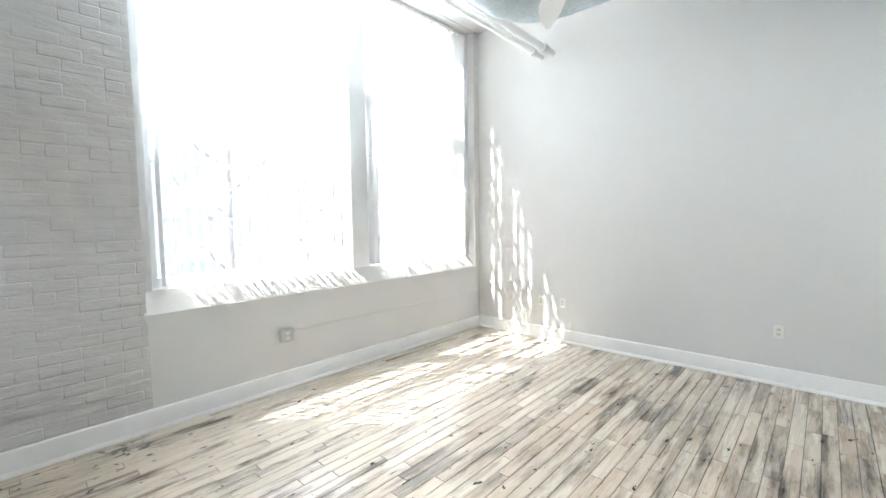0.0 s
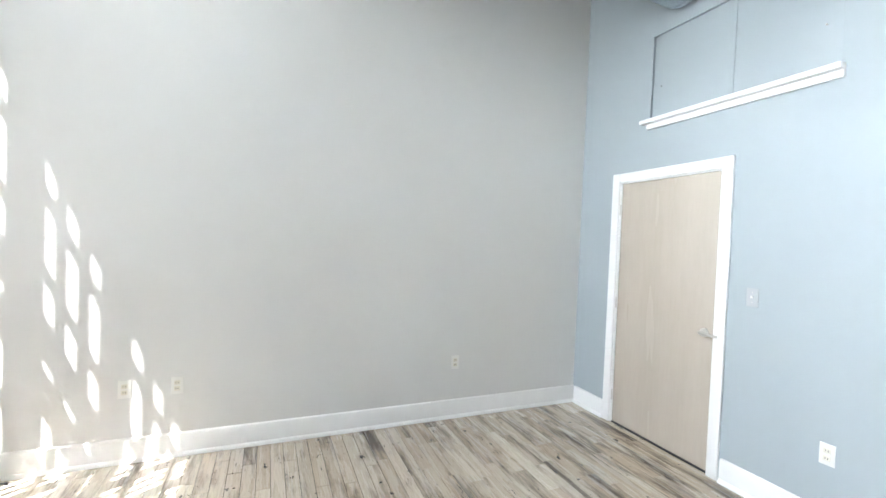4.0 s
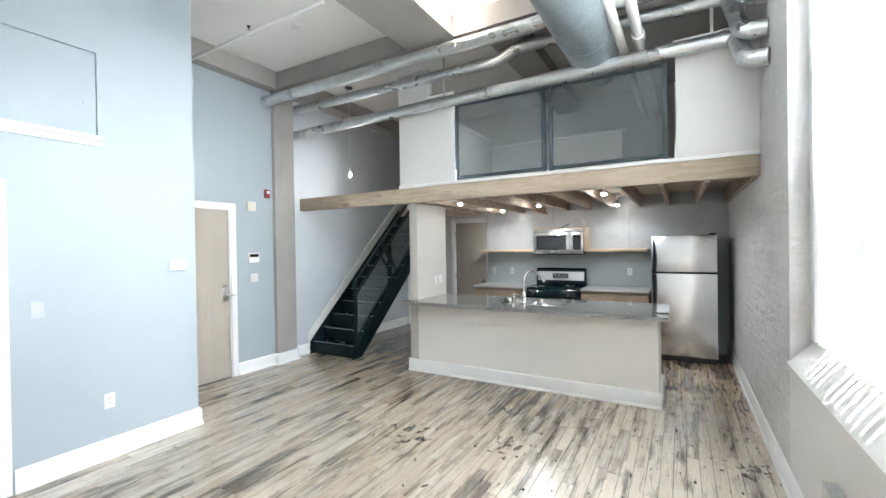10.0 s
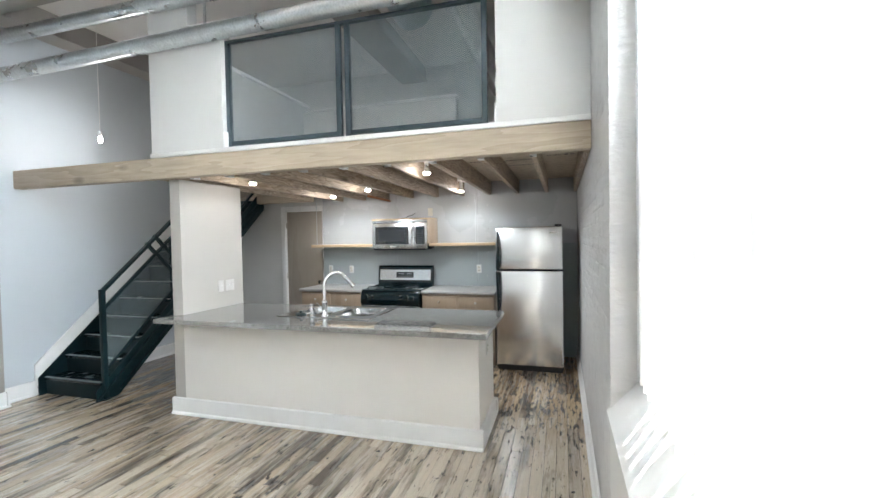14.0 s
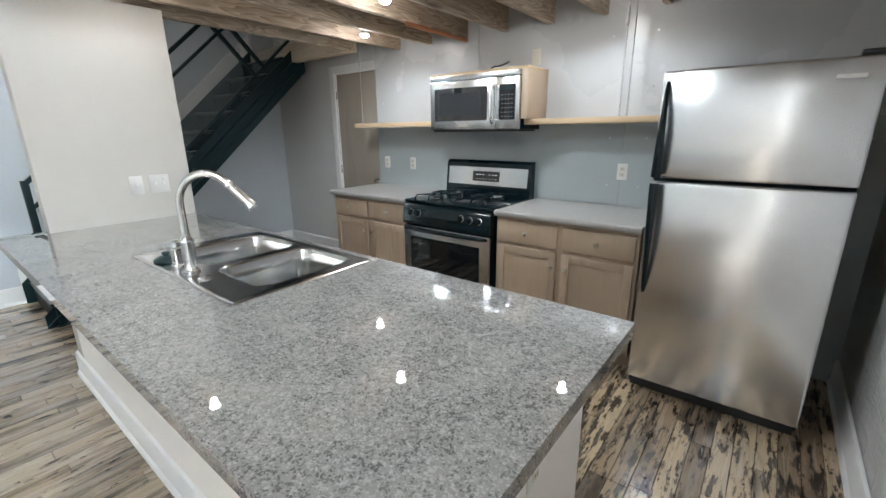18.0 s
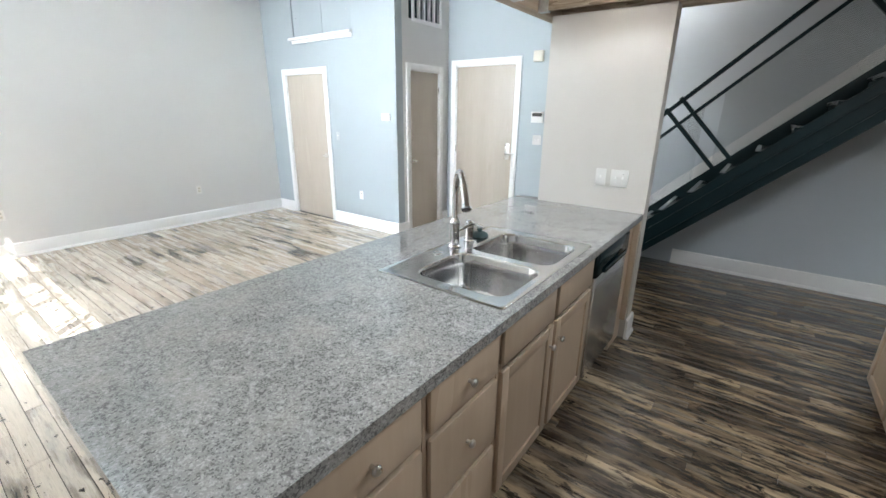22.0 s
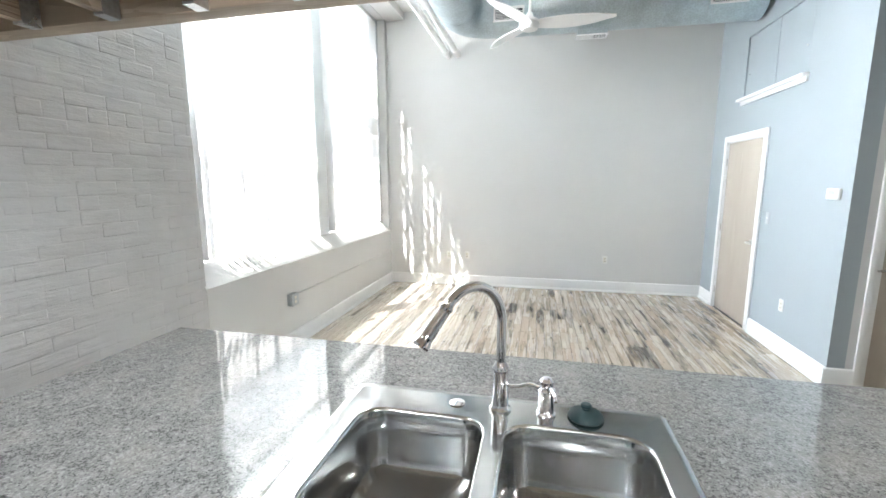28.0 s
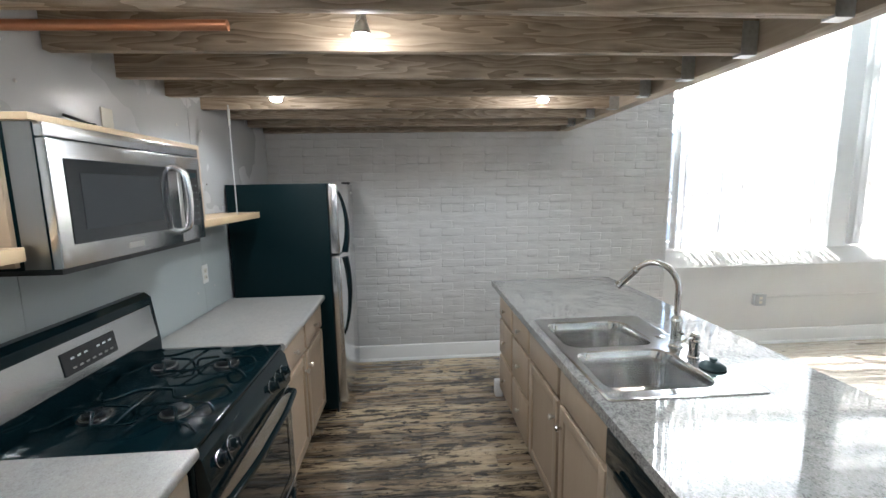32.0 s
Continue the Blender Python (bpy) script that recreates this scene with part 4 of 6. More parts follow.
# railing on the open side
def slope_z(y, h):
    return (-0.10 - y) * SL + h
PX = SX0
part("newel", box(fresh(), PX - 0.022, PX + 0.022, -0.135, -0.091, 0.001, 1.15, 0.003), STEEL_PAINT, stairs)
part("newel_foot", box(fresh(), PX - 0.035, PX + 0.035, -0.15, -0.075, 0.0005, 0.012), STEEL_PAINT, stairs)
part("handrail", bar(fresh(), (PX, -0.11, slope_z(-0.11, 1.115)), (PX, -2.45, slope_z(-2.45, 1.115)), 0.045, 0.03), STEEL_PAINT, stairs)
part("middle_rail", bar(fresh(), (PX, -0.13, slope_z(-0.13, 0.925)), (PX, -2.45, slope_z(-2.45, 0.925)), 0.03, 0.025), STEEL_PAINT, stairs)
part("lower_rail", bar(fresh(), (PX, -0.136, slope_z(-0.136, 0.29)), (PX, -2.45, slope_z(-2.45, 0.29)), 0.03, 0.025), STEEL_PAINT, stairs)
across = Vector((0, SL, 1)).normalized()
for y in (-1.04, -1.14, -2.0, -2.1):
    a = Vector((PX, y, slope_z(y, 0.29)))
    part("brace", bar(fresh(), a, a + Vector((0, across.y, across.z)) * 0.635, 0.03, 0.04, up=(1, 0, 0)), STEEL_PAINT, stairs)
u = Vector((0, -1, SL))
for ya, yb in ((-0.14, -0.90), (-1.02, -1.88), (-1.98, -2.44)):
    d = ya - yb
    bm = mesh_sheet(fresh(), (PX, ya, slope_z(ya, 0.30)), u, (0, 0, 1), [(0, 0), (d, 0), (d, 0.62), (0, 0.62)], pitch=0.032, width=0.0019)
    tagged(part("mesh_panel", bm, STAIR_MESH, stairs, "expanded metal mesh", smooth=False), kind="stuff")
# white skirt on the wall beside the flight
skirt = thing("stair_skirt", (XS, -1.3, 0), "white painted skirt board up the stair wall", "trim", kind="structure")
bm = fresh()
loop = [(-0.0205, 0.001), (-0.0205, 0.33), (-2.50, 2.62), (-2.50, 2.05), (-0.16, 0.001)]
f = bm.faces.new([bm.verts.new((XS - 0.0008, y, z)) for y, z in loop])
out = bmesh.ops.extrude_face_region(bm, geom=[f])
bmesh.ops.translate(bm, verts=[v for v in out["geom"] if isinstance(v, bmesh.types.BMVert)], vec=(-0.018, 0, 0))
part("board", bm, TRIM, skirt)

# ---- island ----
IX0, IX1, INY, ISY = -2.17, 0.638, -0.02, -0.745
bm = fresh()
box(bm, IX0, IX1 + 0.001, INY - 0.11, INY, -0.01, 0.896)
box(bm, IX0, IX0 + 0.10, ISY + 0.055, INY - 0.11, -0.01, 0.896)
solid("wall_island", bm, PAINT_ISLAND_LIT, "warm grey painted half wall round the island", "wall", kind="structure")
bm = fresh()
box(bm, 0.64, 0.757, ISY - 0.045, INY, -0.01, 2.206)
solid("wall_pillar", bm, PAINT_WARM_DIM, "warm grey painted wall end at the island", "wall", kind="structure")
skirting("baseboard_island", [((IX0 - 0.03, INY), (0.787, INY), (0, 1)), ((IX0, INY), (IX0, ISY + 0.03), (-1, 0)), ((0.757, INY), (0.757, ISY - 0.045), (1, 0)), ((0.787, ISY - 0.045), (0.61, ISY - 0.045), (0, -1))])
bm = fresh()
box(bm, IX0 - 0.03, IX0 + 0.05, ISY - 0.035, ISY + 0.0295, 0.001, 0.13, 0.01)
solid("island_corner_block", bm, TRIM, "white rounded corner block of the island's skirting", "baseboard", kind="structure")


def holed_slab(x0, x1, y0, y1, z0, z1, hx0, hx1, hy0, hy1, bevel=0.004):
    """A slab with one square hole."""
    bm = fresh()
    xs, ys = (x0, hx0, hx1, x1), (y0, hy0, hy1, y1)
    top = [[bm.verts.new((x, y, z1)) for y in ys] for x in xs]
    low = [[bm.verts.new((x, y, z0)) for y in ys] for x in xs]
    for i in range(3):
        for j in range(3):
            if (i, j) != (1, 1):
                bm.faces.new((top[i][j], top[i + 1][j], top[i + 1][j + 1], top[i][j + 1]))
                bm.faces.new((low[i][j], low[i][j + 1], low[i + 1][j + 1], low[i + 1][j]))
    ring = [(i, 0) for i in range(3)] + [(3, j) for j in range(3)] + [(i, 3) for i in (3, 2, 1)] + [(0, j) for j in (3, 2, 1)]
    for (a, b), (c, d) in zip(ring, ring[1:] + ring[:1]):
        bm.faces.new((top[a][b], low[a][b], low[c][d], top[c][d]))
    for a, b in (((1, 1), (2, 1)), ((2, 1), (2, 2)), ((2, 2), (1, 2)), ((1, 2), (1, 1))):
        bm.faces.new((top[a[0]][a[1]], top[b[0]][b[1]], low[b[0]][b[1]], low[a[0]][a[1]]))
    outer = [e for e in bm.edges if all(abs(v.co.z - z1) < 1e-6 for v in e.verts) and all(v.co.x in (x0, x1) or v.co.y in (y0, y1) for v in e.verts) and len(e.link_faces) == 2 and abs(e.link_faces[0].normal.z - e.link_faces[1].normal.z) >= 0]
    outer = [e for e in outer if any(abs(f.calc_center_median().z - z1) > 1e-4 for f in e.link_faces)]
    bmesh.ops.bevel(bm, geom=outer, offset=bevel, segments=2, affect="EDGES")
    return bm


SKX0, SKX1, SKY0, SKY1 = -1.215, -0.285, -0.748, -0.140
slab = solid("island_worktop", holed_slab(-2.265, 0.639, -0.787, 0.19, 0.897, 0.938, SKX0 + 0.03, SKX1 - 0.03, SKY0 + 0.03, SKY1 - 0.03), GRANITE, "polished speckled grey granite worktop on the island", "worktop")
bm = fresh()
box(bm, 0.6395, 0.757, INY + 0.001, 0.19, 0.8972, 0.9378, 0.003)
part("end_piece", bm, GRANITE, slab)


def knob(root, x, y, z, way):
    bm = lathe(fresh(), (0, 0, 0), ((0.007, 0.0), (0.006, 0.012), (0.013, 0.016), (0.015, 0.022), (0.011, 0.028), (0.003, 0.030)), 16)
    bmesh.ops.transform(bm, matrix=Matrix.Translation((x, y, z)) @ Matrix.Rotation(radians(-90 * way), 4, "X"), verts=bm.verts)
    part("knob", bm, NICKEL, root, "satin nickel knob")


def front(name, root, x0, x1, z0, z1, y, way, raised=True):
    """A drawer front or a panelled door; way: 1 looks to +y, -1 to -y."""
    def slab_y(bm, a, b, d0, d1, c, d, bevel):
        e0, e1 = sorted((y + way * d0, y + way * d1))
        return box(bm, a, b, e0, e1, c, d, bevel)
    bm = fresh()
    if raised:
        w = 0.052
        slab_y(bm, x0 + w - 0.002, x1 - w + 0.002, 0.001, 0.010, z0 + w - 0.002, z1 - w + 0.002, 0.0)
        face = part(name, bm, MAPLE, root)
        part("stile", slab_y(fresh(), x0, x0 + w, 0, 0.019, z0, z1, 0.003), MAPLE, face)
        part("stile", slab_y(fresh(), x1 - w, x1, 0, 0.019, z0, z1, 0.003), MAPLE, face)
        part("rail", slab_y(fresh(), x0 + w, x1 - w, 0, 0.0188, z0, z0 + w, 0.003), MAPLE, face)
        part("rail", slab_y(fresh(), x0 + w, x1 - w, 0, 0.0188, z1 - w, z1, 0.003), MAPLE, face)
    else:
        slab_y(bm, x0, x1, 0, 0.019, z0, z1, 0.006)
        face = part(name, bm, MAPLE, root)
    return face


def cabinet(x0, x1, back, face, way, layout, label, group, ztop=0.896):
    """A base cabinet: carcass, toe board, fronts. layout: 'doors', 'drawers' or 'sink'."""
    root = thing("base_cabinet", ((x0 + x1) / 2, (back + face) / 2, 0), label, "cabinet", group)
    y0, y1 = sorted((back, face - way * 0.0005))
    part("body", box(fresh(), x0 + 0.001, x1 - 0.001, y0, y1, 0.10, ztop), MAPLE, root)
    t0, t1 = sorted((back, face - way * 0.07))
    part("toe_board", box(fresh(), x0 + 0.001, x1 - 0.001, t0, t1, 0.001, 0.0995), MAPLE, root, "recessed toe board")
    g = 0.018
    kx = face + way * 0.019
    if layout == "drawers":
        for z0, z1 in ((0.72, 0.87), (0.43, 0.695), (0.13, 0.405)):
            f = front("drawer_front", root, x0 + g, x1 - g, z0, z1, face, way, raised=False)
            knob(f, (x0 + x1) / 2, kx, (z0 + z1) / 2, way)
        return root
    m = (x0 + x1) / 2
    for a, b, inner in ((x0 + g, m - g, m - g - 0.03), (m + g, x1 - g, m + g + 0.03)):
        f = front("drawer_front", root, a, b, 0.72, 0.87, face, way, raised=False)
        if layout == "doors":
            knob(f, (a + b) / 2, kx, 0.795, way)
        f = front("door", root, a, b, 0.13, 0.695, face, way)
        knob(f, inner, kx, 0.60, way)
    return root


cabinet(-2.065, -1.65, INY - 0.115, ISY, -1, "drawers", "light maple drawer cabinet under the granite island top", "island cabinets")
cabinet(-1.648, -1.235, INY - 0.115, ISY, -1, "drawers", "light maple drawer cabinet under the granite island top", "island cabinets")
sink_unit = thing("base_cabinet", (-0.75, -0.44, 0), "light maple sink cabinet with two doors under the island top", "cabinet", "island cabinets")
part("face_frame", box(box(box(box(fresh(), -1.232, -1.19, ISY, ISY + 0.019, 0.10, 0.896), -0.285, -0.243, ISY, ISY + 0.019, 0.10, 0.896), -1.19, -0.285, ISY, ISY + 0.019, 0.10, 0.14), -0.757, -0.717, ISY, ISY + 0.019, 0.14, 0.896), MAPLE, sink_unit)
part("side", box(fresh(), -1.232, -1.215, INY - 0.115, ISY + 0.02, 0.10, 0.896), MAPLE, sink_unit)
part("side", box(fresh(), -0.26, -0.243, INY - 0.115, ISY + 0.02, 0.10, 0.896), MAPLE, sink_unit)
part("bottom", box(fresh(), -1.214, -0.261, INY - 0.115, ISY + 0.02, 0.10, 0.118), MAPLE, sink_unit)
part("toe_board", box(fresh(), -1.232, -0.243, INY - 0.115, ISY + 0.07, 0.001, 0.0995), MAPLE, sink_unit)
for a, b, inner in ((-1.214, -0.755, -0.785), (-0.719, -0.261, -0.689)):
    front("false_front", sink_unit, a, b, 0.72, 0.87, ISY, -1, raised=False)
    f = front("door", sink_unit, a, b, 0.13, 0.695, ISY, -1)
    knob(f, inner, ISY - 0.019, 0.60, -1)

dishwasher = thing("dishwasher", (0.06, -0.44, 0), "stainless dishwasher with a black control strip in the island", "dishwasher")
DX0, DX1 = -0.236, 0.372
part("body", box(fresh(), DX0, DX1, INY - 0.115, ISY + 0.005, 0.09, 0.89), FRIDGE_BLACK, dishwasher)
part("door", box(fresh(), DX0 + 0.003, DX1 - 0.003, ISY - 0.028, ISY + 0.004, 0.12, 0.745, 0.006), STEEL, dishwasher, "brushed steel door")
strip = part("control_strip", box(fresh(), DX0 + 0.003, DX1 - 0.003, ISY - 0.036, ISY + 0.004, 0.749, 0.886, 0.012), BLACK, dishwasher, "black control strip")
part("handle", box(fresh(), DX0 + 0.09, DX1 - 0.09, ISY - 0.05, ISY - 0.037, 0.755, 0.785, 0.005), BLACK, strip)
part("toe_board", box(fresh(), DX0, DX1, ISY + 0.06, ISY + 0.075, 0.001, 0.0895), FRIDGE_BLACK, dishwasher)
filler = thing("island_end_panel", (0.53, -0.44, 0), "light maple end panel beside the dishwasher", "cabinet panel")
part("panel", box(fresh(), 0.375, 0.636, INY - 0.115, ISY, 0.001, 0.896), MAPLE, filler)
part("leg_post", box(fresh(), 0.585, 0.637, ISY - 0.04, ISY - 0.001, 0.16, 0.896, 0.004), MAPLE, filler)

# ---- sink ----
sink = thing("kitchen_sink", (-0.75, -0.45, 0.914), "double-bowl stainless drop-in sink in the granite top", "sink")
bm = fresh()
loops = []
for o, z in (((SKX0, SKX1, SKY0, SKY1, 0.02), 0.9145), ((SKX0, SKX1, SKY0, SKY1, 0.02), 0.918), ((SKX0 + 0.006, SKX1 - 0.006, SKY0 + 0.006, SKY1 - 0.006, 0.018), 0.921), ((SKX0 + 0.022, SKX1 - 0.022, SKY0 + 0.022, SKY1 - 0.022, 0.016), 0.9185)):
    loops.append([bm.verts.new((x, y, z)) for x, y in rounded(*o)])
for a, b in zip(loops, loops[1:]):
    for k in range(len(a)):
        bm.faces.new((a[k], a[(k + 1) % len(a)], b[(k + 1) % len(a)], b[k]))
BOWLS = ((-1.145, -0.775, -0.708, -0.272), (-0.728, -0.350, -0.708, -0.272))
holes = [[bm.verts.new((x, y, 0.9185)) for x, y in rounded(x0, x1, y0, y1, 0.075, 6)] for x0, x1, y0, y1 in BOWLS]
inner = [bm.edges.get((loops[-1][k], loops[-1][(k + 1) % len(loops[-1])])) for k in range(len(loops[-1]))]
for h in holes:
    inner += [bm.edges.new((h[k], h[(k + 1) % len(h)])) for k in range(len(h))]
bmesh.ops.triangle_fill(bm, use_beauty=True, use_dissolve=False, edges=inner)
part("deck", bm, SINK_STEEL, sink)
for x0, x1, y0, y1 in BOWLS:
    bm = fresh()
    rings = []
    for inset, z, r in ((0.0, 0.9186, 0.075), (0.004, 0.9165, 0.073), (0.008, 0.910, 0.07), (0.014, 0.84, 0.066), (0.020, 0.775, 0.06), (0.030, 0.752, 0.052), (0.052, 0.741, 0.045), (0.10, 0.738, 0.04), (0.155, 0.735, 0.028)):
        rings.append([bm.verts.new((x, y, z)) for x, y in rounded(x0 + inset, x1 - inset, y0 + inset, y1 - inset, r, 6)])
    for a, b in zip(rings, rings[1:]):
        for k in range(len(a)):
            bm.faces.new((a[k], a[(k + 1) % len(a)], b[(k + 1) % len(a)], b[k]))
    bm.faces.new(rings[-1])
    bowl = part("bowl", bm, SINK_STEEL, sink)
    cx, cy = (x0 + x1) / 2, (y0 + y1) / 2
    part("drain", lathe(fresh(), (cx, cy, 0.736), ((0.056, 0.0), (0.056, 0.003), (0.046, 0.004), (0.040, 0.0015), (0.012, 0.0015), (0.010, 0.012), (0.003, 0.014))), CHROME, bowl)

faucet = thing("kitchen_faucet", (-0.745, -0.208, 0.919), "tall chrome gooseneck pull-down faucet on the sink", "faucet")
FX, FY = -0.745, -0.21
part("base", lathe(fresh(), (FX, FY, 0.9188), ((0.032, 0.0), (0.032, 0.006), (0.026, 0.012), (0.0235, 0.02), (0.0235, 0.115), (0.026, 0.120), (0.026, 0.130), (0.019, 0.140), (0.014, 0.150), (0.012, 0.152))), CHROME, faucet)
dx, dy = -0.70, -0.71
arc = [(FX, FY, 1.06), (FX, FY, 1.16)] + [(FX + dx * 0.105 * (1 - math.cos(a)), FY + dy * 0.105 * (1 - math.cos(a)), 1.185 + 0.118 * math.sin(a)) for a in [math.pi * k / 18 for k in range(15)]]
part("neck", tube(fresh(), arc, 0.0145, 18), CHROME, faucet)
end = Vector(arc[-1])
way = (end - Vector(arc[-2])).normalized()
part("spray_head", tube(fresh(), [end - way * 0.004, end + way * 0.004, end + way * 0.008, end + way * 0.012, end + way * 0.02, end + way * 0.085, end + way * 0.10, end + way * 0.118, end + way * 0.124], [0.0165, 0.019, 0.019, 0.0165, 0.0165, 0.0185, 0.0185, 0.024, 0.021], 20), CHROME, faucet, "chrome pull-down spray head")
part("lever", tube(fresh(), bend([(FX + 0.02, FY, 0.995), (FX + 0.05, FY - 0.012, 1.0), (FX + 0.085, FY - 0.03, 1.022), (FX + 0.11, FY - 0.045, 1.02)], 0.02), 0.0055, 10), CHROME, faucet)

soap = thing("soap_dispenser", (-0.615, -0.21, 0.919), "small chrome soap dispenser beside the faucet", "soap dispenser")
part("body", lathe(fresh(), (-0.615, -0.21, 0.9188), ((0.028, 0.0), (0.028, 0.005), (0.0225, 0.010), (0.0225, 0.066), (0.025, 0.070), (0.025, 0.076), (0.017, 0.082), (0.020, 0.088), (0.020, 0.102), (0.013, 0.110), (0.003, 0.112)), 20), CHROME, soap)
part("nozzle", tube(fresh(), bend([(-0.615, -0.21, 1.006), (-0.60, -0.245, 1.012), (-0.592, -0.285, 0.998)], 0.02), [0.006] * 8 + [0.0045], 10), CHROME, soap)
stopper = thing("sink_stopper", (-0.505, -0.205, 0.919), "dark green rubber sink stopper resting on the sink", "sink stopper")
part("disc", lathe(fresh(), (-0.505, -0.205, 0.9188), ((0.046, 0.0), (0.050, 0.005), (0.047, 0.012), (0.032, 0.022), (0.016, 0.026))), RUBBER, stopper)
part("grip", lathe(fresh(), (-0.505, -0.205, 0.9445), ((0.011, 0.0), (0.011, 0.005), (0.015, 0.008), (0.015, 0.014), (0.011, 0.017))), RUBBER, stopper)
cover = solid("hole_cover", lathe(fresh(), (0, 0, 0), ((0.024, 0.0), (0.024, 0.003), (0.018, 0.006), (0.004, 0.007))), CHROME, "round chrome hole cover on the sink deck", "hole cover", at=(0, 0, 0))
cover.location = (-0.875, -0.205, 0.9188)

for ob in (sink, faucet, soap, stopper, cover):
    ob.location.z += 0.0235

# ---- run along the back wall ----
CF = -2.11                                      # face of the back cabinets
cabinet(-0.160, 0.80, YK + 0.003, CF, 1, "doors", "light maple base cabinet with two drawers and two doors", "back cabinets")
cabinet(-1.965, -1.012, YK + 0.003, CF, 1, "doors", "light maple base cabinet with two drawers and two doors", "back cabinets")


def worktop(x0, x1):
    bm = fresh()
    prof = [(YK + 0.003, 0.8975), (CF + 0.035, 0.8975)] + [(CF + 0.035 + 0.012 * math.sin(a), 0.9175 - 0.020 * math.cos(a)) for a in [math.pi * k / 6 for k in range(7)]] + [(YK + 0.003, 0.9375)]
    rows = [[bm.verts.new((x, y, z)) for y, z in prof] for x in (x0, x1)]
    for k in range(len(prof)):
        j = (k + 1) % len(prof)
        bm.faces.new((rows[0][k], rows[1][k], rows[1][j], rows[0][j]))
    bm.faces.new(rows[0]), bm.faces.new(rows[1][::-1])
    return solid("worktop", bm, LAMINATE, "grey speckled laminate worktop with a rounded front edge", "worktop", "back worktops")


worktop(-0.160, 0.815)
worktop(-1.975, -1.012)

# ---- range ----
stove = thing("gas_range", (-0.57, -2.4, 0), "stainless and black gas range with four burners", "stove")
GX0, GX1, GF = -0.99, -0.155, -2.045
part("body", box(fresh(), GX0, GX1, YK + 0.03, GF - 0.035, 0.03, 0.918, 0.004), BLACK, stove, "black enamel body")
for x in (GX0 + 0.05, GX1 - 0.05):
    for y in (YK + 0.09, GF - 0.09):
        part("foot", rod(fresh(), (x, y, 0.0005), (x, y, 0.03), 0.018, seg=12), DARK, stove)
oven = part("oven_door", box(fresh(), GX0 + 0.006, GX1 - 0.006, GF - 0.034, GF, 0.245, 0.735, 0.006), STEEL_X, stove, "brushed steel oven door")
part("window", box(fresh(), GX0 + 0.10, GX1 - 0.10, GF - 0.001, GF + 0.003, 0.315, 0.635, 0.0), DARK_GLASS, oven, "dark oven glass")
part("window_rim", box(box(box(box(fresh(), GX0 + 0.085, GX0 + 0.10, GF, GF + 0.005, 0.30, 0.65), GX1 - 0.10, GX1 - 0.085, GF, GF + 0.005, 0.30, 0.65), GX0 + 0.10, GX1 - 0.10, GF, GF + 0.005, 0.30, 0.315), GX0 + 0.10, GX1 - 0.10, GF, GF + 0.005, 0.635, 0.65), BLACK, oven)
hb = fresh()
tube(hb, bend([(GX0 + 0.03, GF - 0.002, 0.715), (GX0 + 0.05, GF + 0.035, 0.722), (GX0 + 0.25, GF + 0.055, 0.722), (GX1 - 0.25, GF + 0.055, 0.722), (GX1 - 0.05, GF + 0.035, 0.722), (GX1 - 0.03, GF - 0.002, 0.715)], 0.05), 0.0135, 12)
part("handle", hb, BLACK, oven, "black bowed oven handle")
drawer = part("drawer", box(fresh(), GX0 + 0.006, GX1 - 0.006, GF - 0.034, GF - 0.002, 0.05, 0.232, 0.006), STEEL_X, stove, "brushed steel storage drawer")
bm = tube(fresh(), bend([(GX0 + 0.06, GF - 0.004, 0.205), (GX0 + 0.12, GF + 0.018, 0.196), ((GX0 + GX1) / 2, GF + 0.024, 0.178), (GX1 - 0.12, GF + 0.018, 0.196), (GX1 - 0.06, GF - 0.004, 0.205)], 0.2, 8), 0.011, 10)
part("handle", bm, BLACK, drawer)
bm = fresh()
prof = ((GF - 0.034, 0.748), (GF + 0.004, 0.752), (GF + 0.006, 0.80), (GF - 0.014, 0.895), (GF - 0.034, 0.918))
rows = [[bm.verts.new((x, y, z)) for y, z in prof] for x in (GX0 + 0.003, GX1 - 0.003)]
for k in range(len(prof)):
    j = (k + 1) % len(prof)
    bm.faces.new((rows[0][k], rows[1][k], rows[1][j], rows[0][j]))
bm.faces.new(rows[0]), bm.faces.new(rows[1][::-1])
panel = part("control_panel", bm, BLACK, stove, "black front control panel")
for k, x in enumerate((-0.245, -0.325, -0.405, -0.735, -0.815, -0.895)):
    if k == 2:
        continue
    bm = lathe(fresh(), (0, 0, 0), ((0.026, 0.0), (0.026, 0.006), (0.020, 0.010), (0.018, 0.028), (0.014, 0.031)), 18)
    box(bm, -0.004, 0.004, -0.018, 0.018, 0.028, 0.036, 0.001, 1)
    bmesh.ops.transform(bm, matrix=Matrix.Translation((x, GF - 0.002, 0.842)) @ Matrix.Rotation(radians(-76), 4, "X"), verts=bm.verts)
    part("knob", bm, BLACK, panel, "black knob with a bright ring")
    bm = lathe(fresh(), (0, 0, 0), ((0.028, 0.0), (0.028, 0.003), (0.0265, 0.004)), 18)
    bmesh.ops.transform(bm, matrix=Matrix.Translation((x, GF - 0.003, 0.842)) @ Matrix.Rotation(radians(-76), 4, "X"), verts=bm.verts)
    part("knob_ring", bm, CHROME, panel)
top = part("cooktop", box(fresh(), GX0 - 0.004, GX1 + 0.004, YK + 0.10, GF - 0.028, 0.9185, 0.940, 0.006), BLACK, stove, "glossy black cooktop")
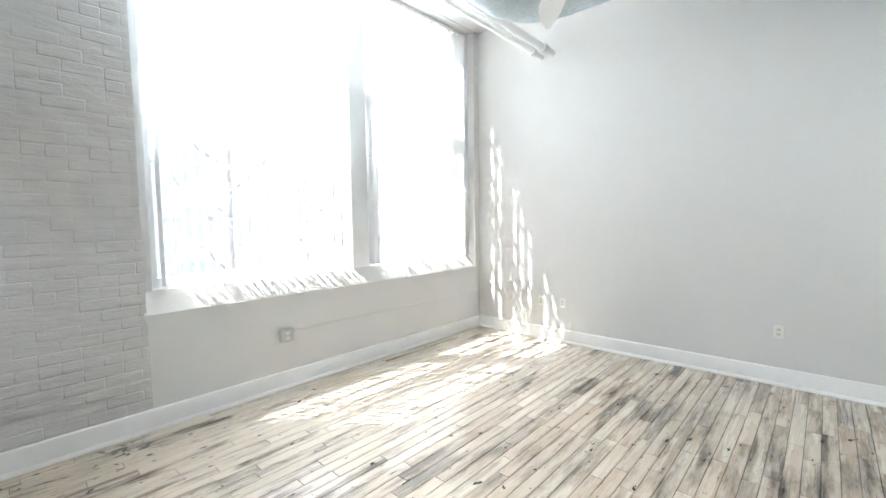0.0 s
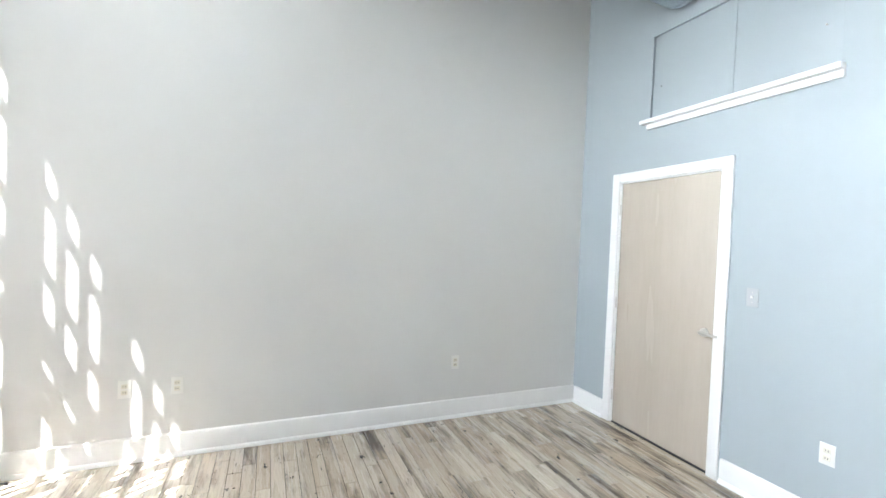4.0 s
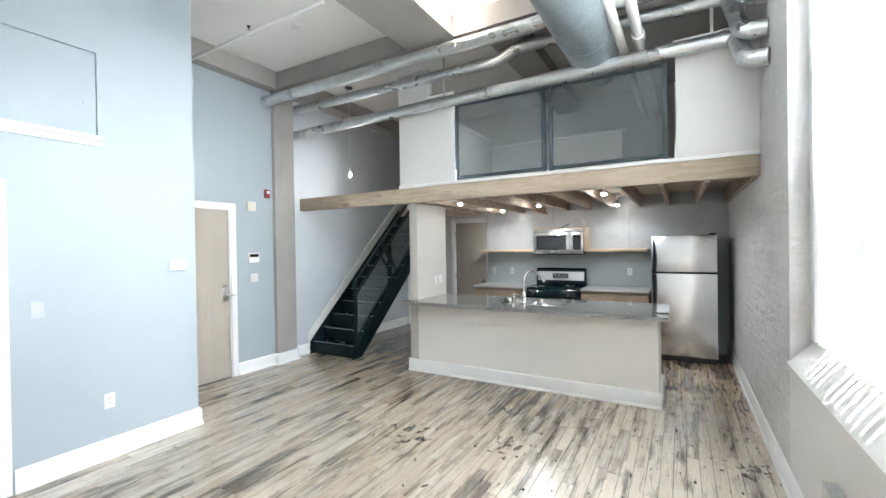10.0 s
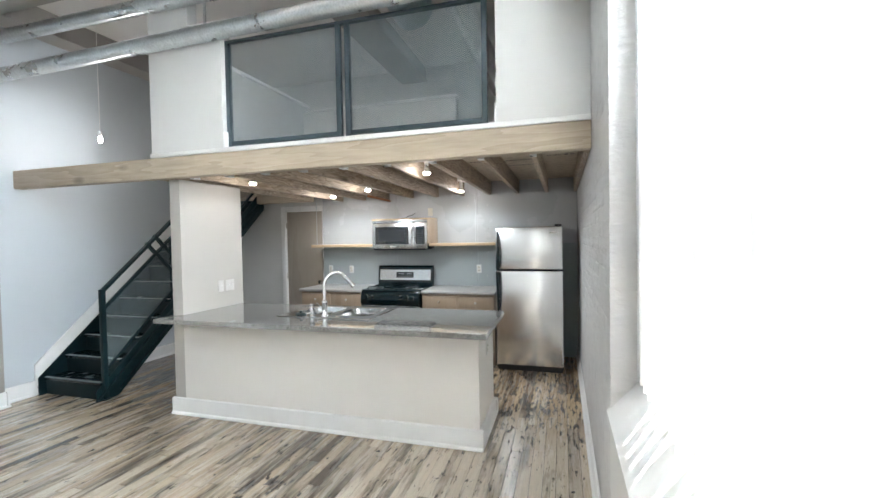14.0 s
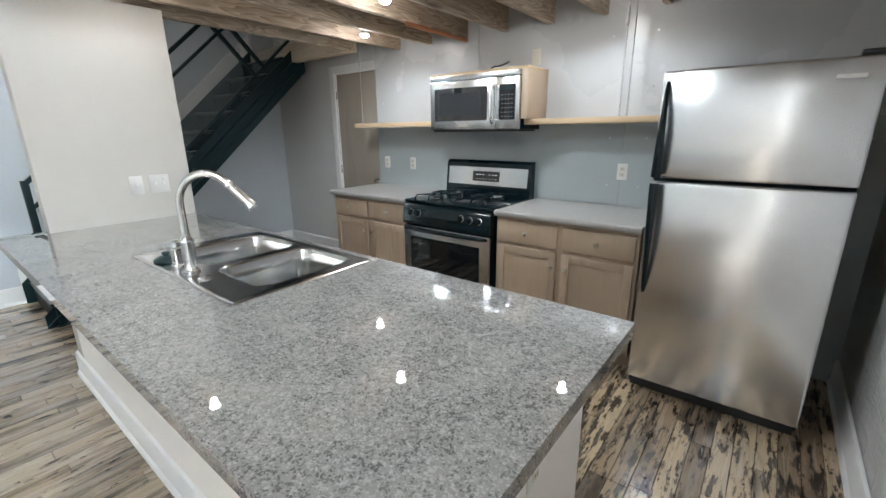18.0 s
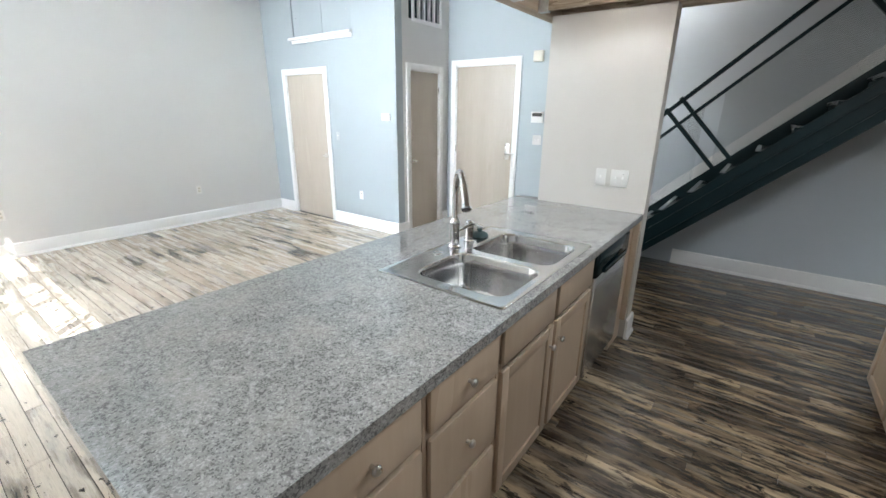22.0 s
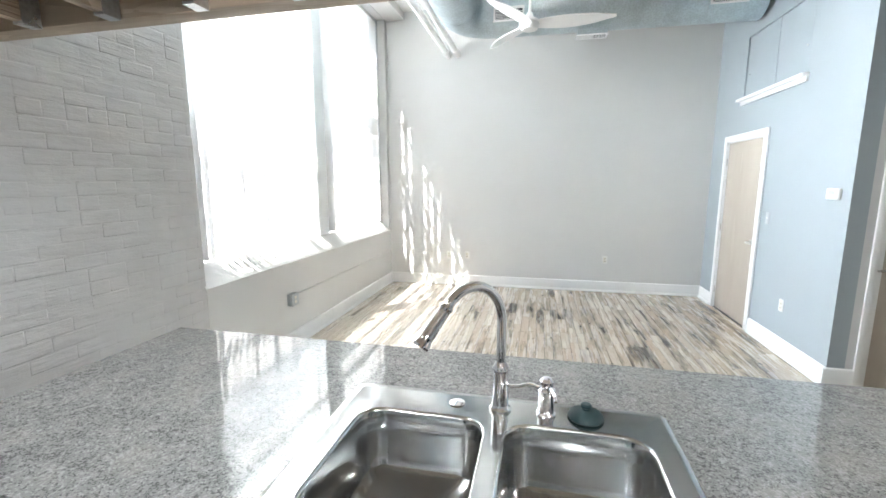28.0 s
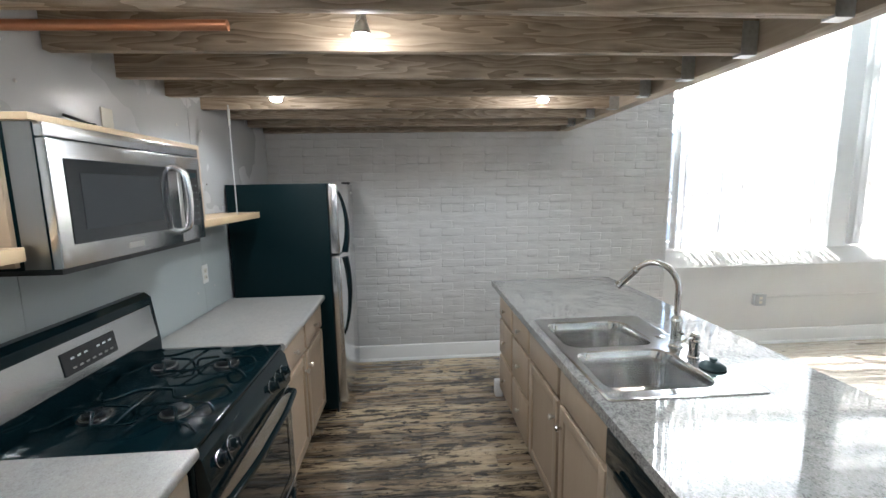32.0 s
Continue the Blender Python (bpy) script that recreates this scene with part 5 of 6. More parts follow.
for bx in (-0.37, -0.77):
    for by in (-2.24, -2.50):
        burner = part("burner", lathe(fresh(), (bx, by, 0.9402), ((0.055, 0.0), (0.052, 0.004), (0.042, 0.008), (0.042, 0.016), (0.036, 0.020), (0.004, 0.021))), IRON, top)
        part("burner_ring", lathe(fresh(), (bx, by, 0.9403), ((0.048, 0.0), (0.048, 0.0085), (0.0425, 0.009))), NICKEL, burner)
for bx in (-0.37, -0.77):
    z = 0.972
    grate = part("grate", tube(fresh(), bend([(bx - 0.12, -2.37, z - 0.004), (bx - 0.03, -2.37, z + 0.004), (bx + 0.03, -2.37, z + 0.004), (bx + 0.12, -2.37, z - 0.004)], 0.02), 0.0055, 8), BLACK, stove, "glossy black wire pan grate")
    for s in (-1, 1):
        # a long wavy wire that dips in towards each burner
        line = [(bx + s * 0.135, -2.62, 0.9405), (bx + s * 0.135, -2.60, z), (bx + s * 0.12, -2.56, z), (bx + s * 0.035, -2.52, z + 0.006), (bx + s * 0.035, -2.48, z + 0.006), (bx + s * 0.12, -2.43, z), (bx + s * 0.12, -2.31, z), (bx + s * 0.035, -2.26, z + 0.006), (bx + s * 0.035, -2.22, z + 0.006), (bx + s * 0.12, -2.17, z), (bx + s * 0.135, -2.13, z), (bx + s * 0.135, -2.11, 0.9405)]
        part("wire", tube(fresh(), bend(line, 0.018), 0.0058, 8), BLACK, grate)
    for by in (-2.24, -2.50):
        for s in (-1, 1):
            part("finger", tube(fresh(), bend([(bx, by + s * 0.125, z - 0.03), (bx, by + s * 0.115, z), (bx, by + s * 0.03, z + 0.006)], 0.015), 0.0052, 8), BLACK, grate)
bm = fresh()
prof = ((YK + 0.012, 0.907), (YK + 0.095, 0.907), (YK + 0.095, 1.0), (YK + 0.07, 1.205), (YK + 0.045, 1.226), (YK + 0.012, 1.226))
rows = [[bm.verts.new((x, y, z)) for y, z in prof] for x in (GX0, GX1)]
for k in range(len(prof)):
    j = (k + 1) % len(prof)
    bm.faces.new((rows[0][k], rows[1][k], rows[1][j], rows[0][j]))
bm.faces.new(rows[0]), bm.faces.new(rows[1][::-1])
guard = part("backguard", bm, BLACK, stove)
bm = fresh()
box(bm, GX0 + 0.025, GX1 - 0.025, -0.0015, 0.003, -0.076, 0.076, 0.001, 1)
tilt = Matrix.Translation((0, YK + 0.0838, 1.094)) @ Matrix.Rotation(math.atan2(0.025, 0.185), 4, "X")
bmesh.ops.transform(bm, matrix=tilt, verts=bm.verts)
plate = part("steel_plate", bm, STEEL_X, guard, "brushed steel back plate")
bm = box(fresh(), -0.705, -0.44, 0.0031, 0.0065, -0.042, 0.042, 0.001, 1)
bmesh.ops.transform(bm, matrix=tilt, verts=bm.verts)
clockface = part("display", bm, DARK_GLASS, plate, "dark oven display")
for i in range(7):
    for j in range(2):
        if i == 3 and j == 1:
            continue
        x, z = -0.68 + 0.031 * i, -0.026 + 0.036 * j
        bm = box(fresh(), x, x + 0.016, 0.0066, 0.0072, z, z + 0.007)
        bmesh.ops.transform(bm, matrix=tilt, verts=bm.verts)
        part("marking", bm, FRAME_PAINT if j else BEAM_PAINT, clockface)

# ---- microwave in its wooden surround ----
surround = thing("microwave_surround", (-0.61, -2.6, 1.5), "light maple box round the microwave on the wall", "cabinet")
MX0, MX1, MF = -1.005, -0.185, -2.385
part("top_board", box(fresh(), MX0 - 0.05, MX1 + 0.018, YK + 0.002, -2.405, 1.885, 1.905, 0.002), MAPLE_X, surround)
part("side_board", box(fresh(), MX1 + 0.0014, MX1 + 0.018, YK + 0.002, MF - 0.11, 1.49, 1.8845, 0.002), MAPLE, surround)
part("side_board", box(fresh(), MX0 - 0.05, MX0 - 0.002, YK + 0.002, -2.405, 1.5505, 1.8845, 0.002), MAPLE, surround)
oven = thing("microwave_oven", (-0.61, -2.5, 1.475), "stainless microwave oven with a black door window", "microwave")
part("body", box(fresh(), MX0, MX1 - 0.001, YK + 0.004, MF - 0.03, 1.478, 1.884, 0.003), FRIDGE_BLACK, oven)
part("side_panel", box(fresh(), MX1 - 0.0008, MX1 + 0.0012, MF - 0.10, MF - 0.031, 1.482, 1.883), DARK_STEEL, oven, "dark steel side")
part("underside", box(fresh(), MX0 + 0.02, MX1 - 0.02, YK + 0.05, MF - 0.02, 1.462, 1.4775), DARK, oven)
part("vent_strip", box(fresh(), MX0 + 0.001, MX1 - 0.002, MF - 0.03, MF - 0.004, 1.845, 1.884, 0.004), STEEL_X, oven)
mdoor = part("door", box(fresh(), MX0 + 0.195, MX1 - 0.002, MF - 0.03, MF, 1.48, 1.842, 0.005), STEEL_X, oven, "brushed steel door")
part("window", box(fresh(), MX0 + 0.27, MX1 - 0.05, MF - 0.001, MF + 0.003, 1.545, 1.79, 0.0), DARK_GLASS, mdoor, "black door glass")
part("inner_window", box(fresh(), MX0 + 0.33, MX1 - 0.10, MF + 0.0031, MF + 0.0045, 1.585, 1.75), DARK, mdoor)
part("badge", box(fresh(), MX0 + 0.46, MX0 + 0.54, MF, MF + 0.002, 1.502, 1.520), NICKEL, mdoor)
pad = part("keypad", box(fresh(), MX0 + 0.001, MX0 + 0.193, MF - 0.03, MF - 0.001, 1.48, 1.842, 0.005), STEEL_X, oven)
face = part("keypad_glass", box(fresh(), MX0 + 0.035, MX0 + 0.165, MF - 0.0009, MF + 0.002, 1.545, 1.79), DARK_GLASS, pad, "black keypad")
part("readout", box(fresh(), MX0 + 0.05, MX0 + 0.15, MF + 0.0021, MF + 0.0028, 1.752, 1.775), STEEL_PAINT, face)
for i in range(4):
    for j in range(6):
        x, z = MX0 + 0.053 + 0.027 * i, 1.565 + 0.03 * j
        part("key", box(fresh(), x, x + 0.011, MF + 0.0021, MF + 0.0026, z, z + 0.006), KEY_INK, face)
part("handle", tube(fresh(), bend([(MX0 + 0.215, MF - 0.002, 1.525), (MX0 + 0.215, MF + 0.042, 1.545), (MX0 + 0.215, MF + 0.055, 1.66), (MX0 + 0.215, MF + 0.042, 1.775), (MX0 + 0.215, MF - 0.002, 1.795)], 0.07), 0.0125, 12), STEEL, mdoor, "curved steel handle")
cable = solid("power_cable", tube(fresh(), bend([(-0.52, -2.69, 1.912), (-0.55, -2.60, 1.915), (-0.64, -2.56, 1.914), (-0.66, -2.58, 1.945), (-0.70, -2.62, 1.95), (-0.715, -2.728, 1.99)], 0.06), 0.006, 8), DARK, "black power cable on the microwave box", "cable")


def shelf(x0, x1, rod_x):
    root = thing("wall_shelf", ((x0 + x1) / 2, -2.58, 1.51), "thick light maple wall shelf hung on a wire", "shelf", "kitchen shelves")
    part("board", box(fresh(), x0, x1, YK + 0.002, -2.46, 1.51, 1.5495, 0.003), MAPLE_X, root)
    part("hanger_rod", rod(fresh(), (rod_x, -2.50, 1.5497), (rod_x, -2.50, 2.207), 0.0035, seg=8), ZINC, root)
    part("turnbuckle", rod(fresh(), (rod_x, -2.50, 2.08), (rod_x, -2.50, 2.18), 0.008, seg=8), ZINC, root)
    return root


shelf(MX1 + 0.02, 0.86, 0.78)
shelf(-1.93, MX0 - 0.003, -1.66)

# ---- fridge ----
fridge = thing("fridge", (-2.41, -2.4, 0), "stainless top-freezer fridge with black sides and handles", "fridge")
RX0, RX1, RF = -2.79, -2.01, -1.945
part("body", box(fresh(), RX0, RX1, YK + 0.02, RF - 0.07, 0.03, 1.738, 0.006), FRIDGE_BLACK, fridge, "black textured cabinet")
part("kick_grille", box(fresh(), RX0 + 0.01, RX1 - 0.01, RF - 0.085, RF - 0.069, 0.002, 0.075), DARK, fridge)
for z0, z1, nm in ((0.085, 1.214, "fridge_door"), (1.231, 1.735, "freezer_door")):
    d = part(nm, box(fresh(), RX0 + 0.002, RX1 - 0.002, RF - 0.066, RF, z0, z1, 0.012, 3), STEEL, fridge, "brushed steel door")
    way, z_in, z_out = (-1, z1 - 0.01, z1 - 0.60) if nm == "fridge_door" else (1, z0 + 0.01, z1 - 0.05)
    pts, radii = [], []
    for k in range(15):
        q = k / 14
        out = 0.058 * math.sin(math.pi * min(1.0, 0.16 + 0.84 * q)) ** 0.7 if q < 1 else 0.0
        pts.append((RX1 - 0.03 - 0.006 * math.sin(math.pi * q), RF - 0.004 + out, z_in + (z_out - z_in) * q))
        radii.append(0.024 - 0.015 * q)
    part("handle", tube(fresh(), pts, radii, 14), BLACK, d, "black bowed handle")
    if nm == "freezer_door":
        part("badge", box(fresh(), RX0 + 0.06, RX0 + 0.15, RF, RF + 0.002, 1.655, 1.67), NICKEL, d)
part("hinge_cover", box(fresh(), RX0 + 0.01, RX0 + 0.09, RF - 0.08, RF - 0.01, 1.7385, 1.758, 0.006), DARK, fridge)

# ---- ducts and pipes ----
def spiral_duct(name, points, r, material, label, turn=0.12, corner=0.15, seam=True, seg=24):
    """Round sheet duct with raised spiral seams and slip collars."""
    root = thing(name, points[0], label, "duct")
    line = bend(points, corner, 8)
    part("body", tube(fresh(), line, r, seg), material, root)
    if seam:
        for a, b in zip(points, points[1:]):
            a, b = Vector(a), Vector(b)
            d = (b - a)
            if d.length < 0.7:
                continue
            n = max(2, int(d.length / turn))
            q = d.to_track_quat("Z", "Y").to_matrix()
            pts = [a + d * (0.06 + 0.88 * k / (n * 12)) + q @ Vector((r * math.cos(2 * math.pi * k / 12), r * math.sin(2 * math.pi * k / 12), 0)) for k in range(n * 12 + 1)]
            part("seam", tube(fresh(), pts, 0.0028, 5), material, root)
    for a, b in zip(points, points[1:]):
        a, b = Vector(a), Vector(b)
        d = (b - a).normalized()
        for p in (a + d * min(corner, (b - a).length * 0.35), b - d * min(corner, (b - a).length * 0.35)):
            part("collar", rod(fresh(), p - d * 0.02, p + d * 0.02, r + 0.004, seg=seg), material, root)
    return root


PIPE = "galvanised steel exhaust pipe under the ceiling"
spiral_duct("exhaust_pipe", [(2.655, 0.72, 3.69), (-2.70, 0.72, 3.72), (-2.82, 0.50, 3.60), (XW, 0.46, 3.585)], 0.068, ZINC, PIPE, corner=0.11)
spiral_duct("exhaust_pipe", [(2.655, 0.18, 3.715), (-0.62, 0.18, 3.70), (-0.80, 0.18, 3.80), (-2.75, 0.18, 3.76), (-2.82, 0.48, 3.31), (XW, 0.51, 3.30)], 0.062, ZINC, PIPE, corner=0.09)
spiral_duct("exhaust_pipe", [(2.69, 0.20, 3.33), (-2.80, 0.20, 3.40), (-2.84, 0.50, 3.07), (XW, 0.55, 3.06)], 0.066, ZINC, "galvanised steel exhaust pipe before the loft railing", corner=0.09)
for x in (0.08, -2.63):
    strap = thing("pipe_hanger", (x, 0.19, 3.3), "thin steel strap holding the pipes", "hanger")
    part("strap", box(fresh(), x - 0.012, x + 0.012, 0.185, 0.191, 3.40, TOP), ZINC, strap)
    for z, r in ((3.36 if x > 0 else 3.395, 0.066), (3.705 if x > 0 else 3.762, 0.060)):
        part("clamp", rod(fresh(), (x - 0.013, 0.2 if z < 3.5 else 0.18, z), (x + 0.013, 0.2 if z < 3.5 else 0.18, z), r, seg=24), ZINC, strap)

duct = spiral_duct("air_duct", [(-1.62, 0.16, 3.62), (-1.62, 3.97, 3.56), (1.50, 3.97, 3.53)], 0.25, DUCT_BLUE, "large blue-grey spiral air duct under the ceiling", turn=0.22, corner=0.42, seg=36)
part("end_cap", rod(fresh(), (-1.62, 0.13, 3.62), (-1.62, 0.16, 3.62), 0.254, seg=36), DUCT_BLUE, duct)
part("end_cap", rod(fresh(), (1.50, 3.97, 3.53), (1.53, 3.97, 3.53), 0.254, seg=36), DUCT_BLUE, duct)
part("end_stub", rod(fresh(), (-1.62, -0.25, 3.50), (-1.62, 0.13, 3.56), 0.17, seg=28), DUCT_BLUE, duct)
for x, y, z, down in ((1.14, 3.715, 3.44, 0), (-1.05, 3.715, 3.45, 0), (-0.13, 3.99, 3.262, 1)):
    vent = thing("duct_grille", (x, y, z), "white grille with dark slots on the air duct", "air vent", "duct grilles")
    w, h = 0.17, 0.085
    def lay(bm):
        m = Matrix.Translation((x, y, z)) @ (Matrix.Identity(4) if down else Matrix.Rotation(radians(76), 4, "X"))
        bmesh.ops.transform(bm, matrix=m, verts=bm.verts)
        return bm
    part("collar", lay(box(fresh(), -w + 0.01, w - 0.01, -h + 0.01, h - 0.01, -0.015 if down else -0.10, 0.10 if down else -0.0)), DUCT_BLUE, vent)
    s = -1 if down else 1
    for a, b, c, d in ((-w, w, -h, -h + 0.02), (-w, w, h - 0.02, h), (-w, -w + 0.02, -h + 0.02, h - 0.02), (w - 0.02, w, -h + 0.02, h - 0.02)):
        z0, z1 = sorted((s * 0.016, s * 0.026))
        part("frame", lay(box(fresh(), a, b, c, d, z0, z1)), TRIM, vent)
    z0, z1 = sorted((s * 0.016, s * 0.018))
    part("backing", lay(box(fresh(), -w + 0.02, w - 0.02, -h + 0.02, h - 0.02, z0, z1)), DARK, vent)
    for k in range(7):
        c = -h + 0.03 + k * 0.0185
        z0, z1 = sorted((s * 0.0182, s * 0.024))
        part("slat", lay(box(fresh(), -w + 0.02, w * 0.1 if k % 2 else w - 0.02, c, c + 0.005, z0, z1)), TRIM, vent)

for x0, x1, zs in ((-1.885, -1.90, 3.58), (-2.02, -2.07, 3.60)):
    pipe = thing("white_pipe", (x0, YN, 3.44), "white painted round pipe under the ceiling", "pipe", "white pipes")
    a, b = Vector((x0, YN - 0.001, 3.44)), Vector((x1, -2.79, zs + 0.05))
    part("tube", tube(fresh(), [a, b], 0.042, 18), TRIM, pipe)
    for s in (0.02, 0.42 if x0 > -2 else 0.60):
        part("coupling", rod(fresh(), a.lerp(b, s), a.lerp(b, s + 0.012), 0.056, seg=18), TRIM, pipe)

sprinkler = thing("sprinkler_pipe", (1.3, 1.93, 3.82), "thin white sprinkler pipe with a brass head", "pipe")
part("tube", tube(fresh(), [(2.659, 1.93, 3.735), (0.29, 1.93, 3.765)], 0.018, 12), TRIM, sprinkler)
head = part("tee", rod(fresh(), (1.30, 1.93, 3.715), (1.30, 1.93, 3.785), 0.026, seg=12), TRIM, sprinkler)
part("sprinkler_head", lathe(fresh(), (1.30, 1.93, 3.786), ((0.012, 0.0), (0.009, 0.02), (0.006, 0.03), (0.020, 0.042), (0.020, 0.045))), DARK, head)
smoke = solid("smoke_detector", lathe(fresh(), (0, 0, 0), ((0.045, -0.035), (0.062, -0.028), (0.066, 0.0))), PLASTIC, "round white smoke detector on the ceiling", "smoke detector")
smoke.location = (1.28, 1.335, TOP - 0.0005)
copper = solid("copper_pipe", tube(fresh(), [(-0.35, -2.66, 2.18), (-0.35, -1.95, 2.185)], 0.016, 12), COPPER, "short copper water pipe under the loft joists", "pipe")

# ---- ceiling fan ----
fan = thing("ceiling_fan", (-0.8, 3.1, 3.08), "white three-blade ceiling fan on a down rod", "ceiling fan")
FXX, FYY = -0.8, 3.1
part("canopy", lathe(fresh(), (FXX, FYY, TOP - 0.07), ((0.03, 0.0), (0.06, 0.03), (0.066, 0.0695))), TRIM, fan)
part("down_rod", rod(fresh(), (FXX, FYY, 3.22), (FXX, FYY, TOP - 0.07), 0.014, seg=12), TRIM, fan)
part("motor", lathe(fresh(), (FXX, FYY, 3.06), ((0.03, 0.0), (0.075, 0.012), (0.095, 0.04), (0.098, 0.075), (0.08, 0.105), (0.04, 0.125), (0.022, 0.17))), TRIM, fan)
for a0 in (-4, 124, 244):
    bm = fresh()
    n = 9
    rows = []
    for k in range(n):
        s = k / (n - 1)
        r = 0.07 + 0.72 * s
        w = 0.065 + 0.035 * math.sin(math.pi * min(1, s * 1.25)) - 0.045 * max(0, s - 0.75) / 0.25
        c = 0.015 * math.sin(math.pi * s)
        rows.append([bm.verts.new((r, c + q * w, 3.118 - q * w * 0.22 + t)) for q, t in ((-1, 0), (1, 0), (1, 0.008), (-1, 0.008))])
    for p, q in zip(rows, rows[1:]):
        for k in range(4):
            bm.faces.new((p[k], p[(k + 1) % 4], q[(k + 1) % 4], q[k]))
    bm.faces.new(rows[0]), bm.faces.new(rows[-1])
    bmesh.ops.transform(bm, matrix=Matrix.Translation((FXX, FYY, 0)) @ Matrix.Rotation(radians(a0), 4, "Z"), verts=bm.verts)
    part("blade", bm, TRIM, fan)

# ---- lamps under the loft ----
def joist_lamp(x, y, z=2.24, watts=1.7):
    root = thing("bulb_lamp", (x, y, z), "small reflector bulb lamp between the loft joists", "lamp", "kitchen lamps")
    part("socket", lathe(fresh(), (x, y, z + 0.05), ((0.019, 0.0), (0.021, 0.01), (0.021, 0.045), (0.048, 0.05), (0.05, 0.055), (0.05, 0.105))), TRIM, root)
    part("reflector", lathe(fresh(), (x, y, z - 0.02), ((0.033, 0.0), (0.033, 0.004), (0.027, 0.025), (0.018, 0.055), (0.017, 0.0695))), ZINC, root, "grey cone of the bulb")
    part("bulb", lathe(fresh(), (x, y, z - 0.042), ((0.006, 0.0), (0.020, 0.003), (0.030, 0.010), (0.034, 0.0215))), BULB, root, "glowing bulb face")
    lamp = new("bulb_light", bpy.data.lights.new("bulb_light", "SPOT"))
    lamp.data.spot_size, lamp.data.spot_blend = radians(164), 0.45
    lamp.data.energy, lamp.data.color, lamp.data.shadow_soft_size = watts, (0.82, 0.925, 1.0), 0.02
    lamp.location = (x, y, z - 0.068)
    glow = new("bulb_glow", bpy.data.lights.new("bulb_glow", "POINT"))
    glow.data.energy, glow.data.color, glow.data.shadow_soft_size = watts * 0.09, (0.95, 0.97, 1.0), 0.02
    glow.location = (x, y, z - 0.07)
    return root


for x, y in ((-1.60, -0.59), (-0.53, -1.57), (0.275, -0.56), (-1.545, -2.18), (0.26, -2.11)):
    joist_lamp(x, y, watts=(1.7 if y < -2 else 0.42) if x > 0.2 else 1.4 if y < -2 else 2.5)
loft_lamp = thing("bulb_lamp", (-0.46, 0.92, 4.0), "bare ceiling bulb beside the loft", "lamp", "kitchen lamps")
part("socket", lathe(fresh(), (-0.46, 0.92, TOP - 0.09), ((0.028, 0.0), (0.034, 0.03), (0.055, 0.05), (0.055, 0.0895))), TRIM, loft_lamp)
part("bulb", lathe(fresh(), (-0.46, 0.92, TOP - 0.17), ((0.006, 0.0), (0.030, 0.012), (0.040, 0.036), (0.030, 0.066), (0.025, 0.079))), BULB, loft_lamp)
lamp = new("bulb_light", bpy.data.lights.new("bulb_light", "POINT"))
lamp.data.energy, lamp.data.color, lamp.data.shadow_soft_size = 0.28, (1.0, 0.84, 0.68), 0.04
lamp.location = (-0.46, 0.92, TOP - 0.21)
PX0, PY0, PZ0 = 2.05, -0.33, 2.755
pendant = thing("pendant_lamp", (PX0, PY0, PZ0), "bare bulb hanging on a thin cord over the stairs", "lamp")
part("ceiling_rose", lathe(fresh(), (PX0, PY0, TOP - 0.03), ((0.03, 0.0), (0.055, 0.012), (0.06, 0.0295)), 20), DARK, pendant)
part("cord", rod(fresh(), (PX0, PY0, PZ0 + 0.09), (PX0, PY0, TOP - 0.03), 0.003, seg=8), TRIM, pendant)
part("socket", lathe(fresh(), (PX0, PY0, PZ0 + 0.03), ((0.014, 0.0), (0.018, 0.01), (0.018, 0.05), (0.006, 0.062)), 16), TRIM, pendant)
part("bulb", lathe(fresh(), (PX0, PY0, PZ0 - 0.035), ((0.004, 0.0), (0.015, 0.010), (0.020, 0.032), (0.016, 0.052), (0.0125, 0.067)), 20), BULB, pendant)
lamp = new("bulb_light", bpy.data.lights.new("bulb_light", "POINT"))
lamp.data.energy, lamp.data.color, lamp.data.shadow_soft_size = 0.6, (1.0, 0.97, 0.94), 0.03
lamp.location = (PX0, PY0, PZ0 - 0.075)

